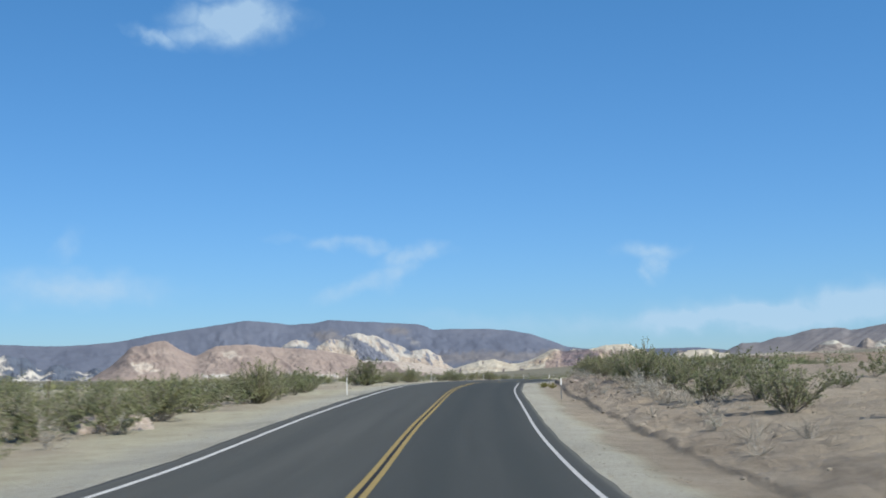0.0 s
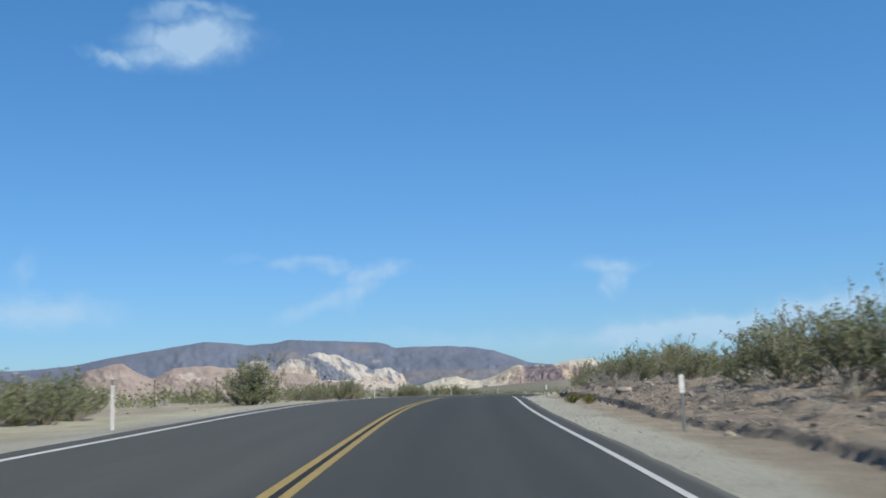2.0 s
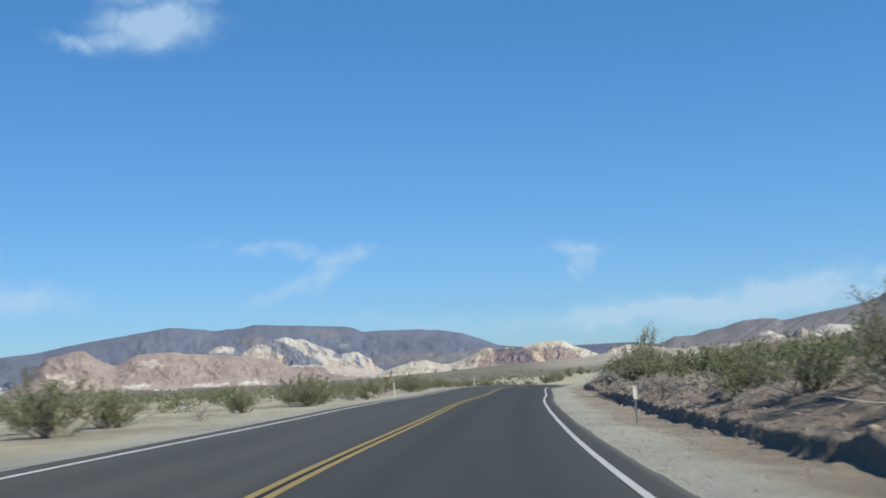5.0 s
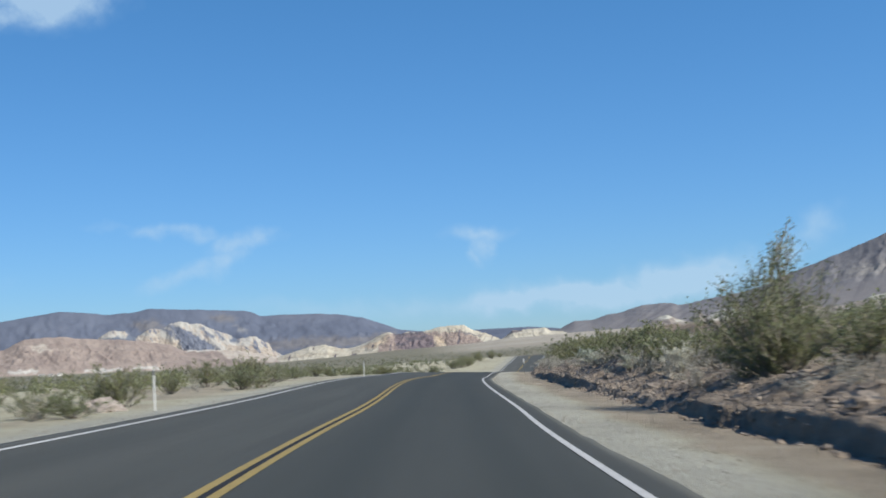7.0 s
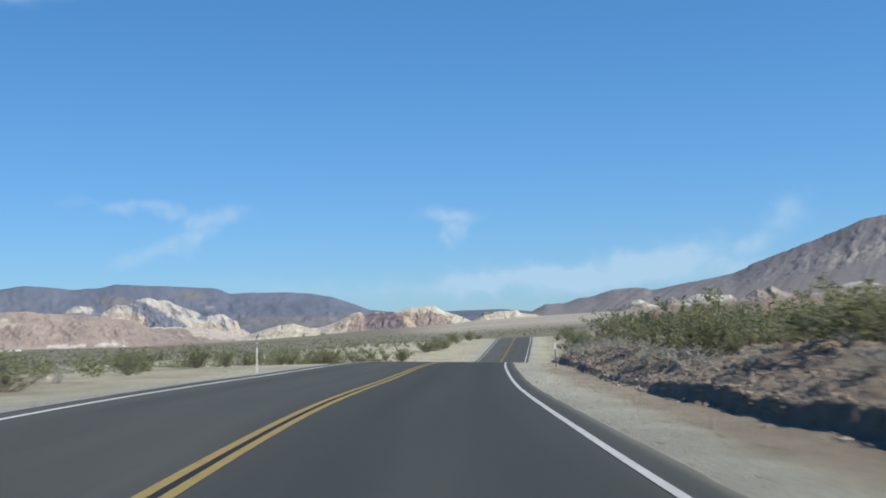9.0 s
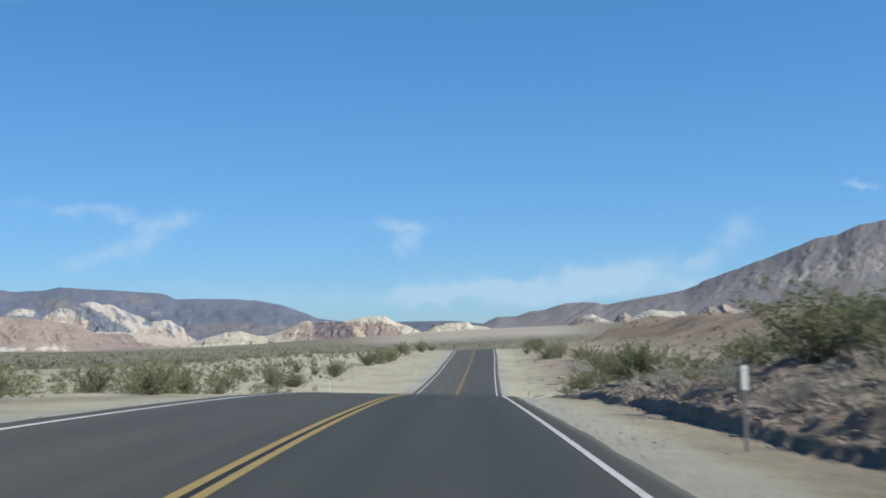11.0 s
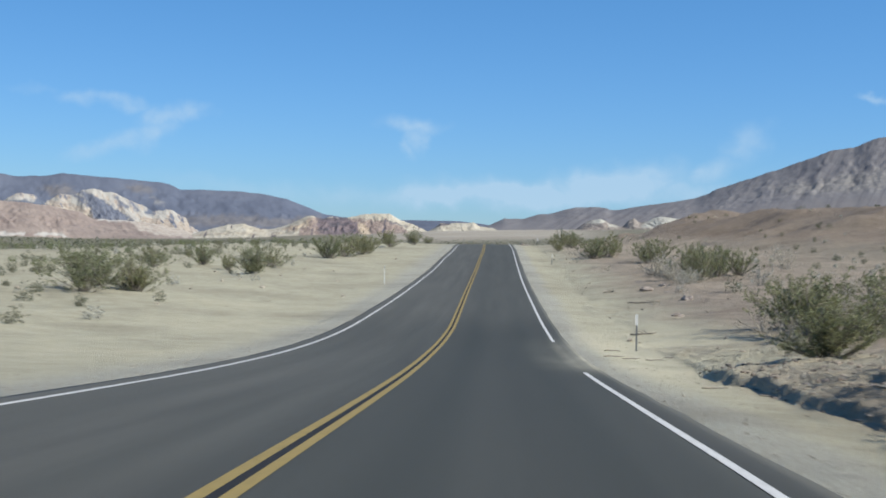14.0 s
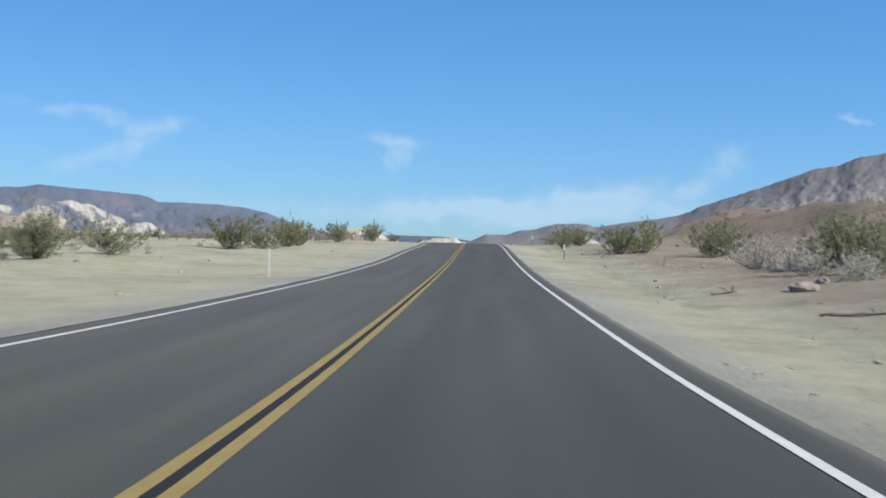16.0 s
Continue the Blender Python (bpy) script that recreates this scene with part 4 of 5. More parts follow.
range_mesh("backdrop_foothills", TAN_HILL, "tan and white foothills below the grey mountain",
           [(17.0, 1.0), (17.4, 1.15), (17.8, 1.42), (18.2, 1.57), (18.6, 1.64), (18.85, 1.48), (19.4, 1.32), (19.55, 1.32), (19.8, 1.62), (20.05, 1.74), (20.3, 1.52), (20.6, 1.6), (21.2, 1.84), (21.75, 1.78), (22.25, 1.68), (22.7, 1.72), (22.95, 1.5), (23.4, 1.62), (23.9, 1.96), (24.25, 1.9), (24.6, 2.06), (25.0, 1.84), (25.5, 1.66), (26.6, 1.66), (27.3, 1.86), (27.8, 2.0), (28.5, 2.1), (29.1, 2.02), (29.8, 1.9), (31, 1.7)],
           3000, 3350, 0.35, 83, jag=0.06, freq=2.6, along=0.25, step=0.03, rows=48, soft=0.05,
           units=[("pale", [[(20.35, 1.3), (20.6, 1.62), (21.2, 1.9), (21.8, 1.85), (22.8, 1.8), (22.8, 1.55), (22.2, 1.38), (21.0, 1.25)], [(17.9, 1.45), (18.6, 1.68), (18.8, 1.5), (18.3, 1.38)], [(18.9, 1.42), (19.4, 1.36), (19.3, 1.26), (18.9, 1.3)], [(27.2, 1.84), (27.8, 2.05), (28.5, 2.15), (29.2, 2.08), (29.3, 1.95), (28.4, 1.92)]])], wander=0.1, edge=0.05)


# ---------------------------------------------------------------- shrubs
def tube(verts, faces, points, radii, sides=4):
    start = len(verts)
    for i, (p, r) in enumerate(zip(points, radii)):
        q = points[min(i + 1, len(points) - 1)] - points[max(i - 1, 0)]
        q.normalize()
        a = q.orthogonal().normalized()
        b = q.cross(a)
        for k in range(sides):
            t = 2 * math.pi * k / sides
            verts.append(p + (a * math.cos(t) + b * math.sin(t)) * r)
    for i in range(len(points) - 1):
        for k in range(sides):
            m = start + i * sides
            faces.append((m + k, m + (k + 1) % sides, m + sides + (k + 1) % sides, m + sides + k))


def leaf(verts, faces, p, way, size, rng):
    side = Vector((rng.uniform(-1, 1), rng.uniform(-1, 1), rng.uniform(-1, 1)))
    side = way.cross(side)
    if side.length < 1e-3:
        return
    side.normalize()
    n = len(verts)
    w, l = size * rng.uniform(0.5, 0.85), size * rng.uniform(0.9, 1.45)
    verts.extend([p + side * w * 0.3, p + way * l * 0.6 + side * w * 0.7, p + way * l - side * w * 0.7])
    faces.append((n, n + 1, n + 2))


def shrub_meshes(name, seed, height, spread, stems, twigs, leaves, leaf_size, lean, start=0.35, sprigs=0, thick=0.013, low=1.0, reach=1.22, tufts=0.5):
    """Stems fan out from the root, fork, and carry tufts of small leaves."""
    rng = random.Random(seed)
    wv, wf, lv, lf = [], [], [], []
    for i in range(stems + sprigs):
        sprig = i >= stems
        turn = rng.uniform(0, 2 * math.pi)
        tilt = (rng.random() ** 0.7) * lean if not sprig else rng.uniform(0.05, 0.35)
        out = Vector((math.cos(turn) * math.sin(tilt), math.sin(turn) * math.sin(tilt), math.cos(tilt)))
        length = height * rng.uniform(0.62, 0.98) * (low if not sprig else reach) * (1 + (spread - 1) * math.sin(tilt))
        root = Vector((rng.gauss(0, 0.07), rng.gauss(0, 0.07), -0.05)) * height
        root.z = -0.06
        pts, p, way = [root], root.copy(), out.copy()
        segs = 4
        for k in range(segs):
            way = (way + Vector((rng.gauss(0, 0.13), rng.gauss(0, 0.13), 0.05 + rng.gauss(0, 0.08)))).normalized()
            p = p + way * length / segs
            pts.append(p.copy())
        r0 = thick * height * rng.uniform(0.7, 1.2)
        tube(wv, wf, pts, [r0 * (1 - 0.18 * k) for k in range(len(pts))], 3)
        for _ in range(twigs if not sprig else int(twigs * tufts) + 1):
            f = rng.uniform(start, 1.0)
            k = min(int(f * segs), segs - 1)
            q = pts[k].lerp(pts[k + 1], f * segs - k)
            tw = ((pts[k + 1] - pts[k]).normalized() + Vector((rng.gauss(0, 0.55), rng.gauss(0, 0.55), rng.gauss(0.1, 0.4)))).normalized()
            tl = height * rng.uniform(0.10, 0.24)
            mid = q + tw * tl * 0.5
            end = mid + (tw + Vector((rng.gauss(0, 0.25), rng.gauss(0, 0.25), 0.15))).normalized() * tl * 0.5
            tube(wv, wf, [q, end], [r0 * 0.42, r0 * 0.2], 3)
            for _ in range(leaves):
                g = rng.uniform(0.25, 1.05)
                c = q.lerp(mid, g * 2) if g < 0.5 else mid.lerp(end, g * 2 - 1)
                c = c + Vector((rng.gauss(0, 1), rng.gauss(0, 1), rng.gauss(0, 1))) * 0.022 * height
                d = (tw * 0.6 + Vector((rng.gauss(0, 0.7), rng.gauss(0, 0.7), rng.gauss(0.2, 0.6)))).normalized()
                leaf(lv, lf, c, d, leaf_size * rng.uniform(0.7, 1.3), rng)
    return wv, wf, lv, lf


def make_shrub(name, label, category, group, seed, leaf_mat, wood_mat, **kw):
    ob = thing(name, label, category, group)
    wv, wf, lv, lf = shrub_meshes(name, seed, **kw)
    link_mesh("wood", wv, wf, wood_mat, False, ob)
    link_mesh("foliage", lv, lf, leaf_mat, False, ob)
    return ob


CREOSOTE = "olive-green creosote bush with thin grey stems"
BURRO = "low dry grey-tan burro bush on sandy ground"
protos = {
    "A": make_shrub("creosote_bush", CREOSOTE + ", wide dense", "bush", "creosote bushes", 1, LEAF, BARK, height=1.0, spread=1.25, stems=28, twigs=8, leaves=15, leaf_size=0.036, lean=1.2, start=0.18, sprigs=3),
    "B": make_shrub("creosote_bush", CREOSOTE + ", open airy", "bush", "creosote bushes", 2, LEAF, BARK, height=1.0, spread=1.1, stems=24, twigs=9, leaves=15, leaf_size=0.034, lean=1.0, start=0.22, sprigs=5),
    "C": make_shrub("creosote_bush", CREOSOTE + ", broad rounded", "bush", "creosote bushes", 3, LEAF, BARK, height=1.0, spread=1.5, stems=30, twigs=8, leaves=15, leaf_size=0.038, lean=1.3, start=0.25, sprigs=2),
    "T": make_shrub("creosote_bush", CREOSOTE + ", tall loose", "bush", "creosote bushes", 4, LEAF, BARK, height=1.0, spread=1.0, stems=26, twigs=11, leaves=13, leaf_size=0.024, lean=0.95, start=0.3, sprigs=8),
    "G": make_shrub("creosote_bush", "very tall olive-green creosote bush with long bare sprigs", "bush", "creosote bushes", 52, LEAF, BARK, height=1.0, spread=1.35, stems=46, twigs=10, leaves=15, leaf_size=0.018, lean=1.15, start=0.3, sprigs=6, low=0.64, thick=0.008, reach=1.02, tufts=1.5),
    "F": make_shrub("creosote_bush", CREOSOTE + ", very dense and full", "bush", "creosote bushes", 41, LEAF, BARK, height=1.0, spread=1.15, stems=52, twigs=10, leaves=20, leaf_size=0.026, lean=1.25, start=0.2, sprigs=5),
    "a": make_shrub("creosote_bush", CREOSOTE + ", small", "bush", "creosote bushes", 14, LEAF, BARK, height=1.0, spread=1.3, stems=17, twigs=7, leaves=11, leaf_size=0.058, lean=1.2, sprigs=2),
    "c": make_shrub("creosote_bush", CREOSOTE + ", low rounded", "bush", "creosote bushes", 15, LEAF, BARK, height=1.0, spread=1.5, stems=17, twigs=7, leaves=11, leaf_size=0.058, lean=1.3, start=0.2),
    "D": make_shrub("burro_bush", BURRO, "bush", "dry bushes", 5, LEAF_DRY, PALE_BARK, height=1.0, spread=1.4, stems=20, twigs=6, leaves=6, leaf_size=0.052, lean=1.35, start=0.25),
    "d": make_shrub("burro_bush", BURRO, "bush", "dry bushes", 16, LEAF_DRY, PALE_BARK, height=1.0, spread=1.4, stems=16, twigs=5, leaves=4, leaf_size=0.065, lean=1.35, start=0.2),
    "Y": make_shrub("brittlebush", "small yellow-green rounded shrub on the gravel verge", "bush", "small shrubs", 6, LEAF_YELLOW, BARK, height=1.0, spread=1.1, stems=24, twigs=7, leaves=8, leaf_size=0.085, lean=1.0, start=0.15),
    "P": make_shrub("bursage", "small chalky grey-white bursage with dense dry leaves", "bush", "dry bushes", 63, LEAF_CHALK, PALE_BARK, height=1.0, spread=1.2, stems=30, twigs=9, leaves=12, leaf_size=0.05, lean=1.15, start=0.15),
    "W": make_shrub("dead_bush", "bleached leafless dead bush with tangled branches", "bush", "dead bushes", 8, LEAF_DRY, PALE_BARK, height=1.0, spread=1.4, stems=20, twigs=8, leaves=1, leaf_size=0.04, lean=1.45, start=0.2, thick=0.017),
}
used = set()
shrub_rng = random.Random(99)


def plant(kind, s, d, height, width=None):
    x, y = (float(v) for v in lay(s, d))
    z = float(blended(s, d))
    k = height * shrub_rng.uniform(0.92, 1.08)
    if d > 7 and 130 < s < 300 and kind != "G":
        k *= 0.78          # the bank stands higher here and its bushes lower
    w = (width or height) * shrub_rng.uniform(0.9, 1.1)
    m = Matrix.LocRotScale((x, y, z), Euler((shrub_rng.gauss(0, 0.05), shrub_rng.gauss(0, 0.05), shrub_rng.uniform(0, 6.28))), None)
    if kind not in used:
        used.add(kind)
        ob = protos[kind]
        ob.matrix_basis = m
    else:
        ob = copy_thing(protos[kind], m)
    ob.scale = (w, w, k)


# west side of the road
for row in [("C", 17, -9.5, 1.30), ("A", 21, -8.6, 1.45), ("A", 33.5, -8.8, 1.5), ("C", 37.5, -8.3, 1.35, 1.6), ("F", 50.6, -7.7, 1.8, 1.55), ("c", 47, -10.6, 0.8), ("A", 25, -10.5, 1.40), ("D", 27, -7.9, 0.60), ("B", 30, -9.5, 1.50), ("D", 32, -7.6, 0.60), ("A", 36, -9.8, 1.30), ("c", 40, -9.6, 0.8),
            ("B", 45, -9.6, 1.30), ("A", 48, -11, 1.20), ("F", 54.3, -7.9, 1.6, 1.5), ("F", 65.5, -8.7, 1.2, 1.3), ("A", 68.6, -8.4, 1.15, 1.3), ("A", 164.2, -7.6, 0.8, 1.1), ("C", 163.4, -6.5, 0.55, 0.9), ("A", 186.5, -6.6, 1.1, 1.3), ("C", 188.6, -6.2, 0.85, 1.2), ("A", 261, -8.9, 1.2, 1.4), ("F", 263.5, -9.8, 1.2, 1.3), ("B", 57, -10, 1.10), ("A", 62, -9.6, 1.10), ("A", 66, -8.2, 1.25), ("C", 70, -9.2, 0.90),
            ("B", 78, -11, 1.00), ("F", 88, -7.6, 2.15, 2.2), ("A", 91, -8.8, 1.2, 1.3), ("D", 92, -9.0, 0.60), ("C", 99, -9.6, 0.80), ("A", 107, -8.0, 1.05), ("A", 110, -9.6, 1.20), ("A", 116, -7.9, 1.50), ("B", 120, -10.3, 1.40),
            ("A", 124, -8.7, 1.70), ("C", 130, -9, 1.00), ("D", 134, -7.6, 0.60), ("A", 141, -8.0, 1.00), ("B", 146, -9.5, 1.10), ("D", 155, -8.6, 0.55), ("C", 158, -9.8, 0.90), ("D", 163, -7.3, 0.50),
            ("A", 170.8, -7.5, 1.35, 1.5), ("A", 150, -7.1, 1.35, 1.5), ("C", 152, -7.8, 1.25, 1.5), ("A", 154.3, -7.4, 1.15, 1.3), ("B", 158, -8.6, 1.7, 1.4), ("B", 169, -10.6, 1.30), ("D", 172, -9.5, 0.60), ("C", 178, -10.2, 0.80), ("A", 184, -9.0, 0.90), ("D", 189, -9.2, 0.60), ("A", 193, -9.6, 1.35, 1.60), ("B", 196, -7.9, 1.70),
            ("A", 200, -9.2, 1.40), ("C", 206, -8.6, 1.00), ("D", 212, -9.5, 0.60), ("C", 222, -10.5, 0.90), ("A", 236, -11.5, 1.20), ("B", 244, -12, 1.10), ("C", 250, -10.2, 0.80), ("A", 258, -14, 1.30),
            ("A", 268, -13.5, 1.62), ("B", 279, -12.4, 1.89), ("A", 281, -14.2, 2.03), ("C", 287, -12.6, 1.22), ("C", 296, -11.2, 0.81), ("D", 300, -13.2, 0.70), ("C", 303, -12.3, 1.12), 
            ("C", 319, -19.6, 1.95, 1.95), ("D", 322, -23, 0.90), ("C", 331, -17.3, 1.8, 2.3), ("F", 334.5, -16.0, 1.8, 2.2), ("A", 336, -18.5, 1.7, 2.0), ("C", 350, -24.5, 1.50), ("F", 361, -15.6, 1.9, 1.9), ("B", 368, -19, 1.35), ("C", 373, -16.6, 1.7, 1.8), ("C", 365, -24, 1.4, 1.6),
            ("A", 372, -22, 1.65), ("A", 394, -15.0, 2.3, 2.6), ("C", 399.5, -14.0, 2.03, 2.6), ("A", 406, -12.6, 2.15, 2.45), ("B", 403, -12.8, 2.25), ("D", 399, -16, 0.80), ("A", 416, -15, 2.10), ("C", 428, -12, 1.65),
            ("B", 440, -9.6, 1.95), ("A", 447, -14, 2.10), ("T", 452, -10.8, 2.25), ("A", 459, -9, 1.35)]:
    plant(*row)
# east side, along the cut bank
for row in [("A", 30, 13.5, 1.30), ("A", 36, 11.2, 1.45, 1.70), ("W", 38, 9.2, 0.70), ("B", 42, 11.6, 1.40), ("A", 45, 10.4, 1.45, 1.60), ("W", 47, 9.0, 0.70), ("A", 50, 12.0, 1.60), ("D", 53, 8.9, 0.70), ("B", 55, 10.8, 1.50),
            ("A", 59, 11.5, 1.60), ("W", 61, 9.2, 0.70), ("A", 65, 10.8, 1.60), ("D", 68, 9.3, 0.60), ("T", 71, 11.2, 2.00), ("B", 75, 10.8, 1.70), ("A", 80, 9.6, 1.20), ("A", 84, 10.2, 1.40, 1.60), ("T", 90, 10.6, 1.80),
            ("A", 95, 10.0, 1.60), ("T", 98, 11.2, 2.20), ("W", 92, 9.0, 0.70), ("A", 103, 9.7, 1.50), ("B", 108, 9.8, 1.60), ("A", 112, 9.0, 1.30), ("T", 118, 9.6, 2.00), ("A", 122, 9.0, 1.30), ("C", 127, 8.2, 0.90),
            ("A", 132, 9.6, 1.40), ("B", 138, 10.2, 1.70), ("A", 144, 10.0, 1.70, 1.90), ("D", 148, 8.6, 0.60), ("A", 151, 9.9, 1.60), ("W", 154, 8.5, 0.60), ("A", 157, 9.4, 1.50, 1.80), ("G", 162.0, 9.1, 3.3, 2.7), ("F", 160.4, 8.8, 2.1, 1.5), ("P", 170.6, 8.7, 1.0, 0.8), ("P", 184.6, 8.2, 0.75, 0.9), ("P", 186.4, 8.6, 0.9, 0.9), ("P", 188.7, 8.3, 0.85, 0.9), ("P", 177.6, 8.4, 0.7, 0.7), ("P", 172.6, 9.0, 0.8, 0.7), ("A", 163, 9.0, 1.40),
            ("D", 165, 8.0, 0.70), ("T", 167.5, 11.6, 1.7, 1.9), ("D", 185, 8.2, 0.85), ("D", 177, 10.2, 1.1), ("D", 181.5, 8.8, 0.75), ("B", 170, 10.6, 1.30), ("W", 170, 8.3, 0.70), ("A", 174, 9.4, 1.30), ("D", 176, 8.4, 0.70), ("A", 180, 9.2, 1.30), ("D", 183, 8.1, 0.60), ("A", 186, 10.2, 1.40), ("C", 190, 8.9, 0.90),
            ("D", 194, 7.8, 0.50), ("A", 197, 9.6, 1.00), ("A", 203, 10.5, 1.10), ("C", 210, 9.4, 0.80), ("B", 216, 11.5, 1.20), ("A", 223, 10.8, 1.40), ("A", 230, 11.0, 1.2, 1.4), ("D", 233, 9.4, 0.9, 1.1), ("B", 236.5, 9.9, 1.5, 1.5), ("T", 240.5, 10.2, 1.9, 2.0), ("W", 238, 9.0, 0.9, 1.2), ("A", 242, 11.4, 1.8, 2.0), ("A", 243.5, 9.6, 2.1),
            ("D", 239, 8.6, 0.60), ("A", 246, 11.5, 1.60), ("W", 249, 9.2, 0.70), ("A", 253, 10.6, 1.50), ("B", 257, 11.4, 1.60), ("F", 262, 8.5, 1.95, 1.8), ("B", 264.8, 8.9, 1.9, 1.7), ("C", 266, 10.2, 1.35), ("D", 270, 8.4, 0.50), ("A", 275, 11.0, 1.76),
            ("A", 280, 10.8, 1.6, 1.8), ("W", 284, 9.6, 0.9, 1.2), ("D", 288, 8.3, 0.60), ("A", 291, 12.4, 1.4), ("D", 295, 11.2, 0.9, 1.1), ("A", 300, 12.6, 1.3, 1.5), ("A", 313, 12.7, 1.5, 1.7), ("C", 317, 12.2, 1.9, 2.2), ("F", 320.5, 12.6, 2.0, 2.2), ("A", 316, 15.8, 2.3, 2.4), ("B", 321, 16.2, 2.2, 2.2), ("W", 315, 11.0, 1.1), ("W", 319.5, 11.3, 1.0),
            ("D", 306, 8.9, 0.6), ("W", 298, 9.0, 0.7), ("D", 318, 12, 0.50), ("D", 338, 9.8, 0.35), ("D", 345, 12.2, 0.60), ("D", 352, 13.2, 0.90), ("D", 355, 14.6, 0.90), ("D", 350, 19, 0.50), ("D", 346, 22, 0.70), ("D", 357, 24, 0.60),
            ("C", 358, 15.6, 1.9, 1.8), ("A", 360.5, 17.2, 2.1, 1.9), ("C", 362, 19.0, 1.8, 1.8), ("F", 363.5, 16.2, 2.3, 2.2), ("A", 368, 18.2, 2.2, 2.0), ("D", 368, 13.9, 1.5, 1.5), ("D", 365, 13.7, 1.2, 1.3), ("D", 360, 14.0, 1.2, 1.4), ("D", 356, 14.7, 1.0, 1.1), ("D", 363, 14.2, 1.2, 1.3), ("D", 358, 13.6, 1.1, 1.2), ("W", 366, 13.4, 1.0, 1.2), ("D", 353.5, 13.8, 0.8, 1.0), ("F", 285, 8.6, 1.5, 1.7), ("C", 289, 9.0, 1.5, 1.8), ("F", 293.5, 9.3, 1.6, 1.8), ("A", 297, 9.8, 1.5, 1.6), ("F", 303.8, 9.2, 1.25, 1.5), ("C", 281, 9.4, 1.4, 1.6),
            ("A", 387, 15.6, 2.3, 2.2), ("C", 389.5, 17.0, 2.0, 2.0), ("D", 389, 28, 1.3), ("D", 367.5, 23.5, 1.3), ("D", 351, 18, 1.2), ("D", 384, 21, 0.9), ("A", 423.6, 9.2, 1.5), ("A", 399, 11.6, 2.25, 2.70), ("C", 402, 13.6, 2.25),
            ("A", 408, 12.4, 1.95), ("D", 391, 9.4, 0.50), ("D", 376, 11, 0.50), ("A", 420, 14, 1.80), ("A", 432, 11.4, 1.95, 2.25), ("B", 446, 12.6, 2.10), ("A", 454, 11.8, 2.25), ("C", 462, 10.4, 1.50),
            ("Y", 81.8, 5.5, 0.42), ("Y", 81.0, 6.05, 0.42)]:
    plant(*row)
# tangles of dead wood and bleached brush under the bushes
for s, d, h, w in [(43, 9.2, 0.6, 1.0), (47.5, 9.4, 0.7, 1.2), (52, 9.6, 0.8, 1.3), (55, 9.9, 0.9, 1.4), (61, 9.3, 0.7, 1.1), (101, 9.0, 0.7, 1.1), (108.5, 8.9, 0.8, 1.3), (115, 8.7, 0.8, 1.2), (122, 8.6, 0.7, 1.1),
                   (136, 8.8, 0.7, 1.1), (164, 8.9, 0.8, 1.2), (168, 9.3, 0.9, 1.3), (172, 9.0, 0.7, 1.2), (175.5, 9.3, 0.9, 1.4), (179, 8.8, 0.8, 1.3), (183.5, 9.4, 0.8, 1.2), (188, 9.0, 0.7, 1.1)]:
    plant("W", s, d, h, w)
for s, d, h in [(56, 9.2, 0.9), (58.5, 9.6, 0.95), (50, 9.0, 0.7), (104, 8.7, 0.7), (111, 8.5, 0.6), (146, 8.6, 0.7), (192, 8.6, 0.7), (174, 8.4, 0.6), (178.5, 9.3, 1.0), (183, 8.5, 0.9), (187.5, 9.0, 0.9), (170.5, 9.2, 0.8), (195, 9.0, 0.8), (262, 8.9, 0.6)]:
    plant("D", s, d, h)
# dry brush down the face of the cut
for i in range(22):
    s = 208 + 2.3 * i + shrub_rng.uniform(-0.8, 0.8)
    plant("DWdDdW"[i % 6], s, shrub_rng.uniform(7.5, 8.7), shrub_rng.uniform(0.6, 1.0), shrub_rng.uniform(0.6, 1.0))
for s, d, h, w in [(61.5, 10.3, 2.1, 1.9), (65.5, 10.7, 2.2, 1.9), (69, 10.2, 1.9, 1.7), (96.5, 9.8, 1.8, 1.8), (105.5, 10.4, 1.9, 1.9), (245, 10.4, 2.3, 2.2), (248.5, 11.4, 2.1, 2.0)]:
    plant("B", s, d, h, w)
for i in range(34):
    s = 171 + 1.75 * i
    plant("AaBcAa"[i % 6], s, shrub_rng.uniform(8.9, 12.2), shrub_rng.uniform(1.25, 1.65) * (1.2 if s > 208 else 1.0), shrub_rng.uniform(1.3, 1.7))
for i in range(22):
    plant("aAcaCc"[i % 6], 16 + 2.6 * i + shrub_rng.uniform(-1, 1), shrub_rng.uniform(-10.4, -7.9), shrub_rng.uniform(0.9, 1.25), shrub_rng.uniform(1.0, 1.5))
def place_shrub(s, d, height, width=None):
    """Matrix of a shrub standing on the ground."""
    x, y = (float(v) for v in lay(s, d))
    k = height * shrub_rng.uniform(0.92, 1.08)
    w = (width or height) * shrub_rng.uniform(0.9, 1.1)
    turn = Euler((shrub_rng.gauss(0, 0.05), shrub_rng.gauss(0, 0.05), shrub_rng.uniform(0, 6.28)))
    return Matrix.LocRotScale((x, y, float(blended(s, d))), turn, (w, w, k))


